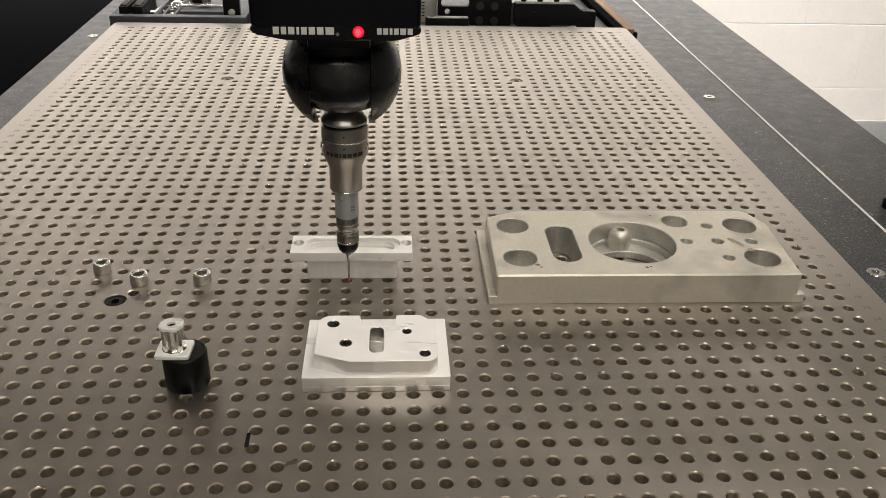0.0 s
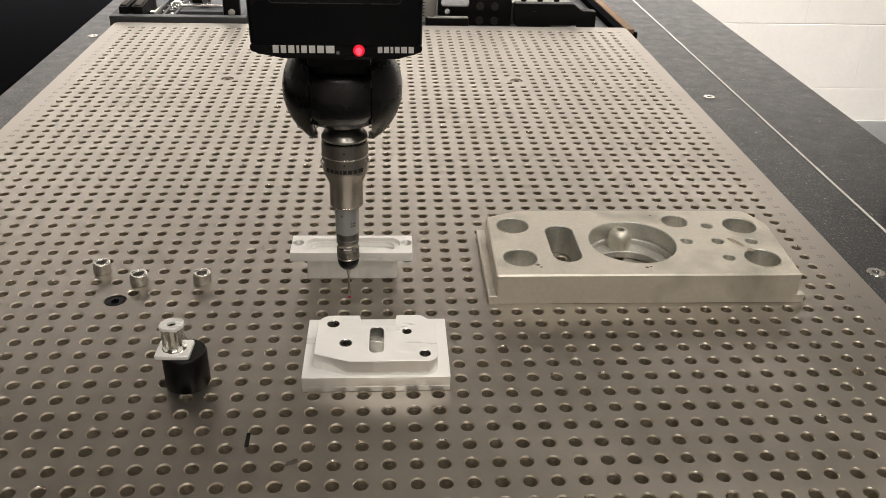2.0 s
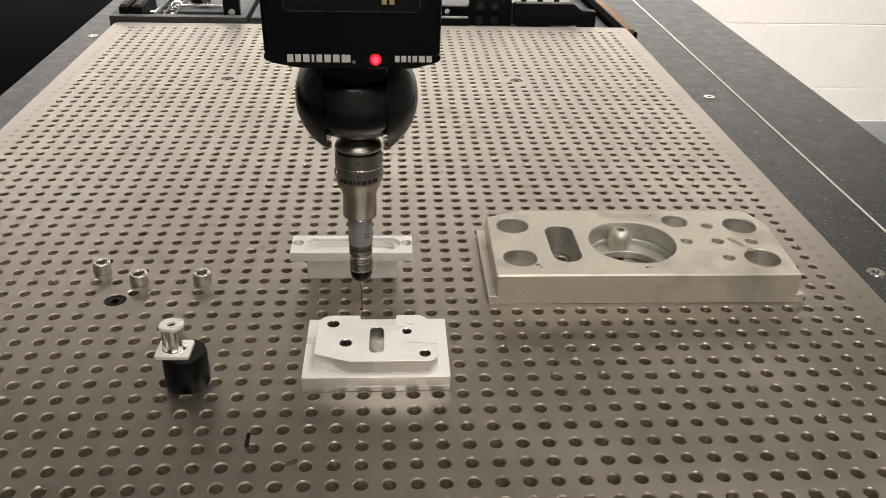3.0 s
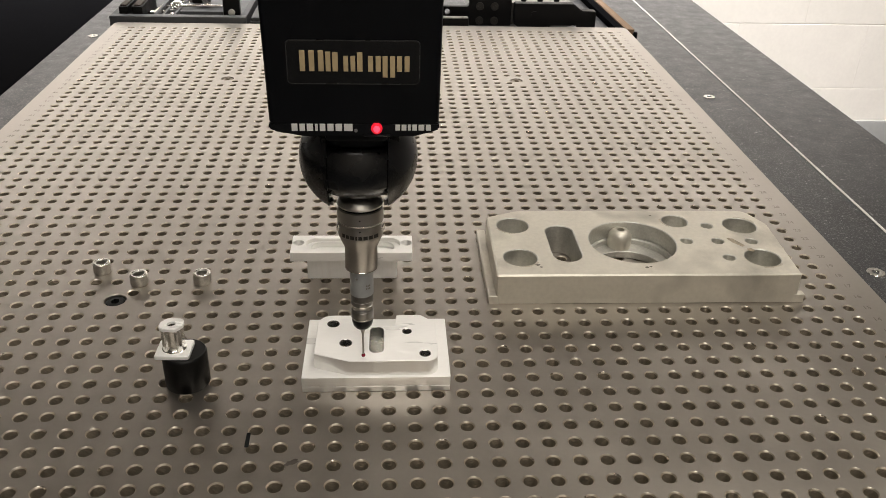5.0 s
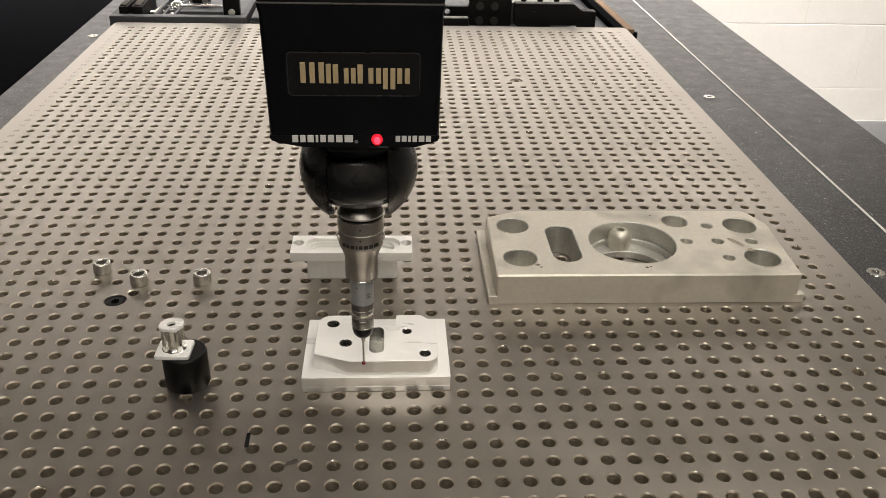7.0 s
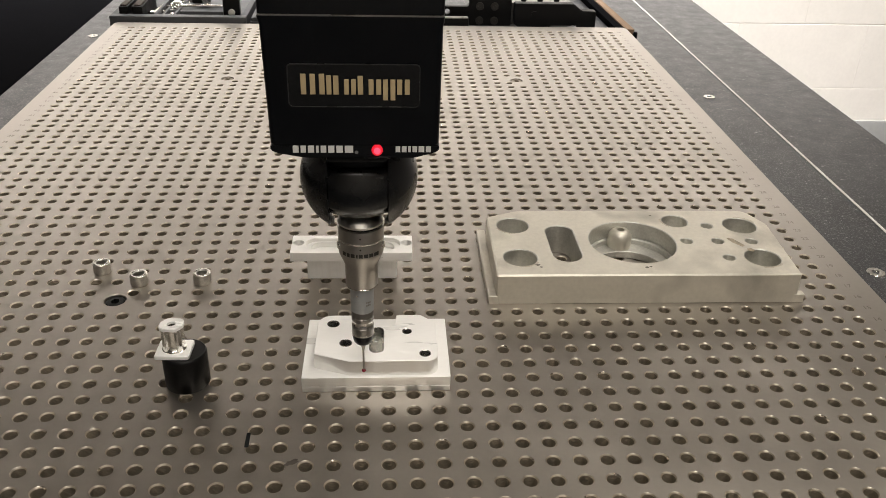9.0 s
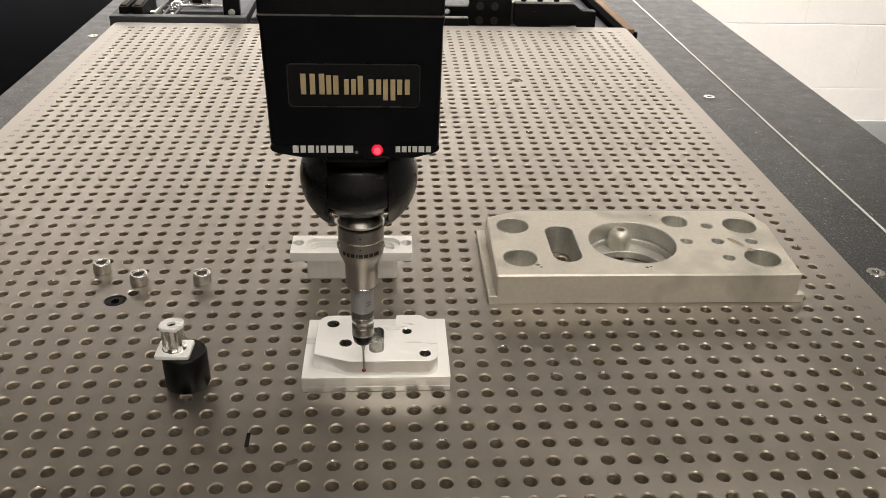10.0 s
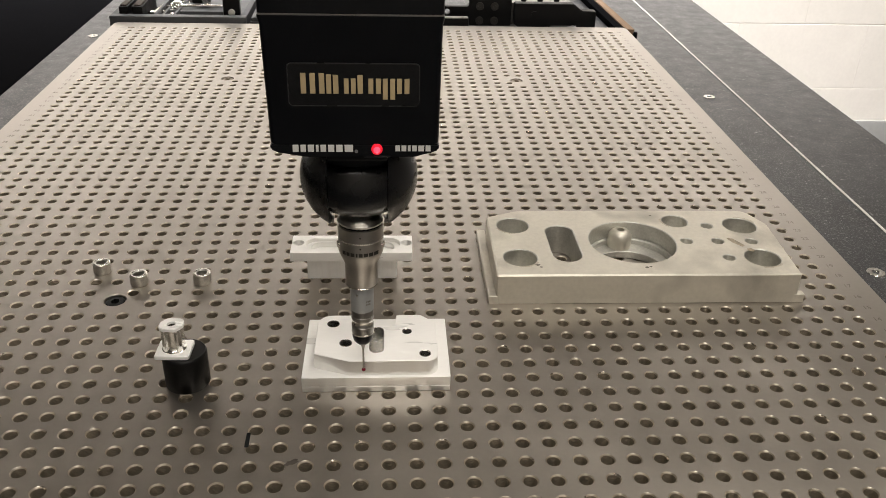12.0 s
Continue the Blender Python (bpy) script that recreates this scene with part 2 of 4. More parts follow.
def room():
    x0, x1, y0 = -2.4, 2.6, -2.4
    floor = link("floor", boxed(x0, y0, FLOOR_Z - 0.1, x1, WALL_Y, FLOOR_Z), FLOOR_PAINT)
    # unseen ceiling, coloured dull and warm to dim the near plate's reflection
    tagged(floor, "grey painted concrete workshop floor", "floor", kind="structure")
    ceil = link("ceiling", boxed(x0, y0, CEILING_Z, x1, WALL_Y, CEILING_Z + 0.1), CEILING_PAINT)
    tagged(ceil, "unseen dull cream ceiling that dims the plate's reflection", "ceiling", kind="structure")
    # unseen walls: grey sides, and a white south one to bounce fill forward
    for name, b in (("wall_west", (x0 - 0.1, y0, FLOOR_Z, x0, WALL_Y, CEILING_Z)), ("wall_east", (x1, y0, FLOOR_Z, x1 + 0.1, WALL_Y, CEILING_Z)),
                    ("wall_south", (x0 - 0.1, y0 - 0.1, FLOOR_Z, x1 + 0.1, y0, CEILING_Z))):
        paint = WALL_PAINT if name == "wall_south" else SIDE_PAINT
        tagged(link(name, boxed(*b), paint), "unseen plain white wall added as front fill" if name == "wall_south" else "unseen plain grey side wall", "wall", kind="structure")
    wall = link("wall_north", boxed(x0 - 0.1, WALL_Y + 0.004, FLOOR_Z, x1 + 0.1, WALL_Y + 0.12, CEILING_Z), WALL_PAINT)
    tagged(wall, "white painted blockwork wall with a grey base", "wall", kind="structure")
    skirt = link("baseboard", boxed(x0, WALL_Y - 0.006, FLOOR_Z, x1, WALL_Y + 0.004, -0.717, 0.001), GREY_PAINT)
    tagged(skirt, "grey painted band along the foot of the wall", "baseboard", kind="structure")
    return wall


def wall_blocks(wall):
    """Painted concrete blocks, 440 by 215 with 10 mm joints, on the stretch of the north wall beside the table."""
    rng = random.Random(4)
    meshes = []
    for k in range(3):
        bm = boxed(-0.2223, -0.0010, -0.1106, 0.2223, 0.004, 0.1106, 0.0022, 3)
        me = bpy.data.meshes.new("block")
        for f in bm.faces:
            f.smooth = False
        bm.to_mesh(me)
        bm.free()
        me.materials.append(WALL_PAINT)
        meshes.append(me)
    for row in range(5):
        z = -0.60 + (row - 0.5) * 0.2225
        for col in range(5):
            x = 0.75 + col * 0.445 + (0.2225 if row % 2 else 0)
            ob = new("block", meshes[rng.randrange(3)])
            ob.parent = wall
            ob.matrix_basis = pose(x, WALL_Y + 0.004 + rng.uniform(-0.0003, 0.0003), z)


# ---------------------------------------------------------------- the measuring machine's table

NUM_COLS, NUM_ROWS, PITCH = 23, 65, 0.015
CBORES = [(sx * 0.175, y) for sx in (-1, 1) for y in (0.245, 0.745)]


def granite_table():
    top = link("granite_table", boxed(-0.4345, -0.42, -0.215, 0.561, 1.75, GRANITE_Z, 0.0015), GRANITE)
    tagged(top, "dark speckled granite machine table with a pale inlaid line", "granite table", kind="structure")
    part("scale_strip", boxed(0.4514, -0.41, GRANITE_Z, 0.4540, 1.74, GRANITE_Z + 0.0006), material("pale_strip", (0.72, 0.71, 0.69), 0.5, 0.0, 0.1, 60), top, "thin pale metal strip set along the table")
    base = link("machine_base", boxed(-0.42, -0.35, FLOOR_Z, 0.5, 1.65, -0.215, 0.01), COVER)
    tagged(base, "black machine base under the granite table", "machine base", kind="structure")
    cover = link("guideway_cover", boxed(-1.15, -0.42, FLOOR_Z, -0.4375, 2.3, GRANITE_Z - 0.006, 0.003), COVER)
    tagged(cover, "matte black cover of the machine's guideway beside the granite", "machine cover", kind="structure")


def granite_insert(x, y):
    """A threaded steel insert set flush in the granite."""
    e = empty("threaded_insert", pose(x, y, GRANITE_Z))
    tagged(e, "bright threaded steel insert set in the granite", "insert", "threaded inserts in the granite")
    part("rim", tube([(0.003, -0.004), (0.003, 0.0003), (0.0034, 0.0008), (0.0068, 0.0008), (0.0072, 0.0004), (0.0072, 0.0)], 28), CHROME, e)
    bm = bmesh.new()
    rings = lathe(bm, [(0.0031, 0.0004), (0.0026, 0.0001), (0.003, -0.0002), (0.0025, -0.0005), (0.0022, -0.0008)], 20, closed=False)
    bm.faces.new(rings[-1])
    part("thread", bm, CHROME, e)
    return e


def fixture_plate():
    """The hole-grid plate: 47 columns by 65 rows of tapped, countersunk holes at 15 mm."""
    verts, faces, index = [], [], []

    def tapped(cx, cy, j):
        """A worn, rounded lip, a countersink and the thread's turns; finer towards the operator's edge."""
        n = 32 if j < 10 else 24 if j < 26 else 16
        cut = [(math.cos(2 * math.pi * k / n), math.sin(2 * math.pi * k / n)) for k in range(n)]
        square = [(c / max(abs(c), abs(s)), s / max(abs(c), abs(s))) for c, s in cut]
        base = len(verts)
        rings = [(0.00446, 0.0), (0.00438, -0.00005), (0.00427, -0.0002), (0.00376, -0.0009)]
        lip = len(rings) - 1
        z = -0.0009
        for k in range(6 if j < 14 else 4 if j < 26 else 0):
            rings += [(0.00357, z - 0.0005), (0.00382, z - 0.0011)]
            z -= 0.0011
        rings += [(0.00362, z - 0.0005), (0.00362, -0.0145)]
        for r, z in rings:
            verts.extend((cx + r * c, cy + r * s, z) for c, s in cut)
        for k in range(len(rings) - 1):
            a, b = base + k * n, base + (k + 1) * n
            for q in range(n):
                i = (q + 1) % n
                faces.append((a + q, b + q, b + i, a + i))
                # lip in the lightened metal, depth in the darkened one
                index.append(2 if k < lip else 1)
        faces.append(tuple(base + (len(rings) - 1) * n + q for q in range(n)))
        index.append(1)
        s0 = len(verts)
        verts.extend((cx + PITCH / 2 * c, cy + PITCH / 2 * s, 0.0) for c, s in square)
        for k in range(n):
            m = (k + 1) % n
            faces.append((base + k, base + m, s0 + m, s0 + k))
            index.append(0)

    for i in range(-NUM_COLS, NUM_COLS + 1):
        for j in range(1, NUM_ROWS + 1):
            cx, cy = i * PITCH, j * PITCH
            if any(abs(cx - bx) < 0.0145 + 0.001 and abs(cy - by) < 0.0145 + 0.001 for bx, by in CBORES):
                continue
            tapped(cx, cy, j)
    me = bpy.data.meshes.new("fixture_plate")
    me.from_pydata(verts, [], faces)
    me.polygons.foreach_set("material_index", index)
    me.materials.append(PLATE)
    me.materials.append(THREAD)
    me.materials.append(CHAMFER)
    me.update()
    bm = bmesh.new()
    bm.from_mesh(me)
    # the border and the edges of the plate
    inner = rect(-0.3525, 0.0075, 0.3525, 0.9825)
    outer = rect(-0.3765, -0.016, 0.3765, 1.0045, 0.008)
    a, b, c = ring_of(bm, grow(outer, -0.0012), 0.0), ring_of(bm, outer, -0.0012), ring_of(bm, outer, GRANITE_Z)
    bridge(bm, a, b)
    bridge(bm, b, c)
    bm.faces.new(c)
    fill(bm, [a, ring_of(bm, inner, 0.0)])
    # the cells round each counterbore
    for bx, by in CBORES:
        xs = sorted((i for i in range(-NUM_COLS, NUM_COLS + 1) if abs(i * PITCH - bx) < 0.0155))
        ys = sorted((j for j in range(1, NUM_ROWS + 1) if abs(j * PITCH - by) < 0.0155))
        block = rect(xs[0] * PITCH - 0.0075, ys[0] * PITCH - 0.0075, xs[-1] * PITCH + 0.0075, ys[-1] * PITCH + 0.0075)
        loops = [ring_of(bm, block, 0.0), ring_of(bm, circle(bx, by, 0.0078, 32), 0.0)]
        deep = ring_of(bm, circle(bx, by, 0.0074, 32), -0.0005)
        bottom = ring_of(bm, circle(bx, by, 0.0074, 32), -0.006)
        bridge(bm, loops[1], deep)
        bridge(bm, deep, bottom)
        bm.faces.new(bottom)
        for i in xs:
            for j in ys:
                cx, cy = i * PITCH, j * PITCH
                if math.hypot(cx - bx, cy - by) > 0.013:
                    h = ring_of(bm, circle(cx, cy, 0.0045, 16), 0.0)
                    h2 = ring_of(bm, circle(cx, cy, 0.0036, 16), -0.00062)
                    h3 = ring_of(bm, circle(cx, cy, 0.0036, 16), -0.0145)
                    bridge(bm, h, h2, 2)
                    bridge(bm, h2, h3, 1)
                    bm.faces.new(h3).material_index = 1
                    loops.append(h)
        fill(bm, loops)
    bm.normal_update()
    for f in bm.faces:
        f.smooth = f.material_index > 0
    for e in bm.edges:
        e.smooth = len(e.link_faces) == 2 and e.link_faces[0].material_index + e.link_faces[1].material_index > 1 and e.calc_face_angle(0) < radians(26)
    bm.to_mesh(me)
    bm.free()
    plate = new("fixture_plate", me)
    tagged(plate, "brownish grey metal fixture plate with a grid of tapped holes", "fixture plate")
    # row numbers along both edges
    for j in range(1, NUM_ROWS + 1):
        for side in (-1, 1):
            text = bpy.data.curves.new("row_number", "FONT")
            text.body, text.size, text.align_x, text.align_y = str(j), 0.0062, "CENTER", "CENTER"
            text.extrude = 0.00004
            tmp = bpy.data.objects.new("row_number", text)
            scene.collection.objects.link(tmp)
            me2 = bpy.data.meshes.new_from_object(tmp.evaluated_get(bpy.context.evaluated_depsgraph_get()))
            bpy.data.objects.remove(tmp)
            me2.materials.clear()
            me2.materials.append(DARK_INK)
            ob = new("row_number", me2)
            ob.parent = plate
            ob.matrix_basis = pose(side * 0.3585, j * PITCH, 0.00005)
    return plate


def cap_screw(x, y, mat, colour):
    """A black socket screw sunk in the plate's counterbore."""
    e = empty("plate_screw", pose(x, y, -0.006))
    tagged(e, colour + " socket screw sunk in the fixture plate", "screw", "screws that hold the plate")
    bm = bmesh.new()
    outer = ring_of(bm, circle(0, 0, 0.0066, 32), 0.0)
    up = ring_of(bm, circle(0, 0, 0.0066, 32), 0.0046)
    topr = ring_of(bm, circle(0, 0, 0.0061, 32), 0.0051)
    hexa = circle(0, 0, 0.0034, 6)
    sock = ring_of(bm, hexa, 0.0051)
    deep = ring_of(bm, hexa, 0.001)
    bridge(bm, outer, up)
    bridge(bm, up, topr)
    fill(bm, [topr, sock])
    bridge(bm, sock, deep)
    bm.faces.new(deep)
    bm.faces.new(outer)
    part("head", bm, mat, e, smooth=False)
    return e


# ---------------------------------------------------------------- the parts on the plate


def stepped_plate():
    """The milled aluminium plate under the probe: a base with a raised, profiled land."""
    e = empty("stepped_plate", pose(0.0079, 0.1695, 0, 0, 0, -0.3))
    tagged(e, "bright milled aluminium plate with a raised land, slot and holes", "machined plate")
    ox, oy = 0.0079, 0.1695
    land = [(-8.3, 140.0), (45.1, 140.0), (45.3, 180.6), (35.9, 189.8), (20.2, 189.8), (19.0, 176.1), (-1.8, 176.1), (-3.0, 189.8), (-29.5, 189.8), (-29.5, 147.9)]
    land = [(x / 1000 - ox, y / 1000 - oy) for x, y in land]
    outline = rounded(land, [0, 0.0066, 0.002, 0.002, 0.0008, 0.0068, 0.0068, 0.0008, 0.0095, 0], 6)
    hs = [(-19.5, 180.0, 3.6), (-10.9, 158.9, 3.6), (26.7, 171.0, 2.7), (37.3, 147.3, 3.2)]
    holes = [circle(x / 1000 - ox, y / 1000 - oy, r / 1000, 28) for x, y, r in hs]
    holes.append(slot(8.0 / 1000 - ox, 162.0 / 1000 - oy, 0.0084, 0.0272))
    bm = slab(rect(-0.0444, -0.0314, 0.0444, 0.0314, 0.0006, 2), 0.0004, 0.0040, holes[:4], 0.0002, 0.0004, 1, None, 2)
    part("base", bm, [ALU, BORED, EDGE_ALU], e)
    # inset core with dark sides, added to draw the groove's and contact line's shade
    bm = slab(rect(-0.0434, -0.0304, 0.0434, 0.0304, 0.0006, 2), 0.0, 0.0045, holes[:4], 0.0001, 0.0001, 1, None, 2)
    part("shade_line_core", bm, [BORED, BORED, STEEL_DARK], e)
    bm = slab(rect(-0.0446, -0.0316, 0.0446, 0.0316, 0.0006, 2), 0.0045, 0.0108, holes, 0.0003, 0.0004, 1, None, 2)
    part("upper_base", bm, [ALU, BORED, EDGE_ALU], e)
    part("raised_land", slab(outline, 0.0108, 0.0213, holes, 0.00035, 0.00035, 1, None, 2), [ALU, BORED, EDGE_ALU], e, "raised land with four holes and a slot")
    return e


def slotted_bracket():
    """An aluminium flange plate with a long pocket, standing on a narrower block."""
    e = empty("slotted_bracket", pose(-0.0107, 0.2765, 0, 0, 0, -0.6))
    tagged(e, "bright aluminium bracket with a pocketed flange on a narrower block", "machined bracket")
    part("block", boxed(-0.0327, -0.0045, 0, 0.0327, 0.0105, 0.0193, 0.0004), ALU_MATTE, e, "plain milled aluminium block")
    pocket = [(y, x) for x, y in slot(0, 0, 0.0165, 0.0685, 12)]
    pocket = [(x + 0.0006, y + 0.0006) for x, y in pocket]
    inner = [(y + 0.0006, x + 0.0006) for x, y in slot(0, 0, 0.0153, 0.0600, 12)]
    sinks = [circle(hx, 0.0018, 0.0039, 24) for hx in (-0.0388, 0.0396)]
    outline = rect(-0.0437, -0.0133, 0.0437, 0.0133, 0.0004, 2)
    flange = part("flange", slab(outline, 0.0236, 0.0264, [pocket] + sinks, 0.0003, 0.0004, 1), [ALU, EDGE_ALU], e, "flat flange with a long stepped pocket", pose(0, 0.0003, 0))
    part("pocket_step", slab(outline, 0.0194, 0.0236, [inner] + sinks, 0.00001, 0.0003, 1), [ALU, EDGE_ALU], flange)
    for hx in (-0.0388, 0.0396):
        part("countersink", tube([(0.00391, 0.0260), (0.0018, 0.0232), (0.0016, 0.0200), (0.0001, 0.0200)], 24), MILLED_SIDE, e, matrix=pose(hx, 0.0021, 0))
    return e


def big_block():
    """The large cast block with bores, a slot and a stepped round pocket with a spigot."""
    ox, oy = 0.2005, 0.283
    e = empty("bored_block", pose(ox, oy, 0, 0, 0, -0.35))
    tagged(e, "large pale grey cast metal block with bores, slot and round pocket", "machined block")
    L = lambda x, y: (x / 1000 - ox, y / 1000 - oy)
    body = rounded([L(91.5, 234.2), L(309.5, 234.2), L(313.5, 312), L(303, 336.5), L(119, 336.5), L(92.5, 325)], [0.0012, 0.0012, 0.006, 0.012, 0.012, 0.004], 6)
    bores = [(111.4, 310.0, 12.2), (110.9, 259.4, 12.2), (241.0, 317.0, 10.0), (290.6, 309.4, 12.8), (289.6, 258.0, 12.8)]
    pins = [(264.3, 309), (240.7, 284), (264.6, 283.8), (290.4, 283.5), (264.8, 258.4)]
    holes = [circle(*L(x, y), r / 1000, 40) for x, y, r in bores]
    floors = [0.006, 0.006, 0.012, 0.006, 0.006]
    holes.append([(x, y) for x, y in slot(*L(146, 281.5), 0.0214, 0.056, 14)])
    floors.append(None)
    holes.append(circle(*L(198.9, 283.6), 0.0325, 64))
    floors.append(None)
    for x, y in pins:
        holes.append(circle(*L(x, y), 0.0044, 20))
        floors.append(0.0185)
    bm = slab(body, 0.0002, 0.0236, holes, 0.0011, 0.0006, 1, floors)
    part("body", bm, [CAST, CAST_SIDE], e)
    # the ledge in the round pocket, open towards the front
    cx, cy = L(198.9, 283.6)
    ledge = []
    for k in range(41):
        a = radians(-8 + 196 * k / 40)
        ledge.append((cx + 0.0327 * math.cos(a), cy + 0.0327 * math.sin(a)))
    for k in range(41):
        a = radians(188 - 196 * k / 40)
        ledge.append((cx + 0.0298 * math.cos(a), cy + 0.0290 * math.sin(a) + 0.0005))
    part("pocket_ledge", slab(ledge, 0.0004, 0.0105, edge=0.0008), CAST_SIDE, e, "curved step inside the round pocket")
    rim = [(cx + 0.0322 * math.cos(radians(a)), cy + 0.0322 * math.sin(radians(a))) for a in range(-25, 206, 5)]
    rim += [(cx - 0.002 + 0.0262 * math.cos(radians(a)), cy - 0.0097 + 0.0262 * math.sin(radians(a))) for a in range(150, 29, -5)]
    floor_part = slab(rim, 0.0003, 0.006, edge=0.0004)
    part("pocket_floor", floor_part, CAST_SIDE, e, "flat floor web inside the pocket")
    spig = turned([(0.0092, 0.0057), (0.0094, 0.0100), (0.0093, 0.0130), (0.0088, 0.0156), (0.0075, 0.0178), (0.0058, 0.0193), (0.0040, 0.0200), (0.0028, 0.0198), (0.0025, 0.0100)], 40)
    part("spigot", spig, CAST, e, "round spigot with a small hole in its top", pose(L(196.6, 0)[0], L(0, 309.6)[1], 0.0004))
    # the thin flange that shows at both ends
    fl = slab(rect(-0.1142, -0.049, -0.1075, 0.052, 0.0006, 2), 0.0, 0.0068, edge=0.0005)
    part("end_flange", fl, CAST, e)
    fr = slab(rect(0.1065, -0.049, 0.1145, -0.0435, 0.0006, 2), 0.0, 0.0068, edge=0.0005)
    part("end_lug", fr, CAST, e)
    dent = material("dark_casting_flaw", (0.16, 0.145, 0.12), 0.6, 0.5, 0.3, 300)
    for x, y, r in ((-0.0785, -0.0345, 1.0), (-0.0765, -0.0375, 0.7), (-0.0005, -0.0385, 0.9), (0.0025, -0.0375, 0.6), (0.0235, 0.0440, 0.5)):
        ring = [(r * 0.0017 * math.cos(k) * (1 + 0.3 * math.sin(3 * k)), r * 0.0013 * math.sin(k)) for k in [2 * math.pi * j / 11 for j in range(11)]]
        part("casting_flaw", slab(ring, 0, 0.00006, edge=0.00003), dent, e, matrix=pose(x, y, 0.0236))
    smear = material("brown_smear", (0.34, 0.295, 0.22), 0.5, 0.6, 0.5, 160)
    for x, y, n, turn in ((0.0770, -0.0005, 0.0085, -61), (0.0846, -0.0130, 0.003, -50)):
        ring = rounded([(-n, -0.0012), (0, -0.0027), (n, -0.0012), (n * 0.9, 0.0021), (-n * 0.5, 0.0024)], 0.0008, 3)
        part("smear", slab(ring, 0, 0.00005, edge=0.00002), smear, e, matrix=pose(x, y, 0.0236, 0, 0, turn))
    # brown residue beside the bores
    rust = material("brown_residue", (0.47, 0.43, 0.35), 0.5, 0.6, 0.35, 200)
    rng = random.Random(7)
    for (x, y, r), start in zip(bores, (200, 260, 160, 20, 250)):
        r = r / 1000 + 0.0008
        turns = [radians(start + 9 * k) for k in range(9)]
        ring = [(r * math.cos(a), r * math.sin(a)) for a in turns]
        ring += [((r + rng.uniform(0.0006, 0.0019)) * math.cos(a), (r + rng.uniform(0.0006, 0.0019)) * math.sin(a)) for a in reversed(turns)]
        part("residue", slab(ring, 0, 0.00005, edge=0.00001), rust, e, matrix=pose(*L(x, y), 0.0236))
    return e


def bushing(x, y):
    e = empty("steel_bushing", pose(x, y, 0))
    tagged(e, "small plain steel drill bushing standing on the plate", "bushing", "bushings on the plate")
    prof = [(0.0036, 0.0004), (0.0036, 0.0076), (0.0042, 0.0083), (0.0058, 0.0083), (0.0063, 0.0078), (0.0063, 0.0004), (0.0059, 0.0)]
    bm = bmesh.new()
    rings = lathe(bm, prof, 36, closed=False)
    bridge(bm, rings[-1], rings[0])
    part("sleeve", bm, BUSH, e)
    # thin ring of brighter metal puts the light on the top into its colour
    part("lit_top_ring", tube([(0.0043, 0.0083), (0.0045, 0.00845), (0.0056, 0.00845), (0.0058, 0.0083)], 36), ALU_TURNED, e, "top face in a brighter metal for the light on it")
    return e


def rubber_stand(x, y):
    e = empty("cylinder_stand", pose(x, y, 0))
    tagged(e, "black rubber cylinder standing on the plate", "cylinder stand")
    bm = bmesh.new()
    prof = [(0.0042, 0.012), (0.0042, 0.0224), (0.0047, 0.0231), (0.0122, 0.0231), (0.0129, 0.0225), (0.0132, 0.0214), (0.0132, 0.0008), (0.0127, 0.0)]
    lathe(bm, prof, 56)
    part("body", bm, RUBBER, e)
    return e


def square_flange_post(x, y, z):
    """A small turned and milled piece: square foot, four webs and a waisted head with a hole."""
    e = empty("flanged_post", pose(x, y, z, 0, 0, -1.5))
    tagged(e, "small bright aluminium post with a square foot on the black cylinder", "machined post")
    part("foot", slab(rect(-0.0101, -0.0094, 0.0101, 0.0084, 0.0016, 4), 0, 0.0026, edge=0.0006), ALU, e)
    part("shaft", turned([(0.0023, 0.003), (0.0023, 0.0176), (0.0050, 0.0176), (0.0050, 0.0052), (0.0054, 0.0040), (0.0062, 0.0030), (0.0074, 0.0025)], 32), ALU_TURNED, e)
    for a in (45, 135, 225, 315):
        bm = boxed(0.0030, -0.0017, 0.0024, 0.0068, 0.0017, 0.0174, 0.0009, 3)
        part("web", bm, ALU_TURNED, e, matrix=pose(0, 0, 0, 0, 0, a))
    head = rounded([(-0.0066, -0.0052), (0.0036, -0.0062), (0.0072, -0.0010), (0.0064, 0.0056), (-0.0034, 0.0062), (-0.0070, 0.0012)], 0.0032, 5)
    part("head", slab(head, 0.0172, 0.0194, [circle(0, 0, 0.0024, 20)], 0.0004, 0.0004), ALU, e, "shaped head with a round hole")
    return e


# ---------------------------------------------------------------- the probe head

TIP0 = (0.0004, 0.1387, 0.0159)


def cheek(sign):
    """One side of the head's ball: a slice of a sphere outside the middle slot."""
    bm = bmesh.new()
    r, x0 = 0.0307, 0.0152
    prof = []
    for k in range(15):
        x = x0 + (r - x0) * math.sin(math.pi / 2 * k / 14)
        prof.append((math.sqrt(max(r * r - x * x, 1e-9)), sign * x))
    prof = [(prof[0][0] - 0.0012, sign * (x0 - 0.0004))] + prof
    lathe(bm, prof, 64, "x")
    return bm


def letter_bars(parent, mat, x0, x1, z0, z1, y, widths, gap=0.34, name="lettering"):
    """A line of plain bars in the size of the letters of a mark."""
    total = sum(widths) + gap * (len(widths) - 1)
    unit = (x1 - x0) / total
    x = x0
    for w in widths:
        part(name, boxed(x, y - 0.00025, z0, x + w * unit, y + 0.0005, z1, 0.00008, 1), mat, parent)
        x += (w + gap) * unit


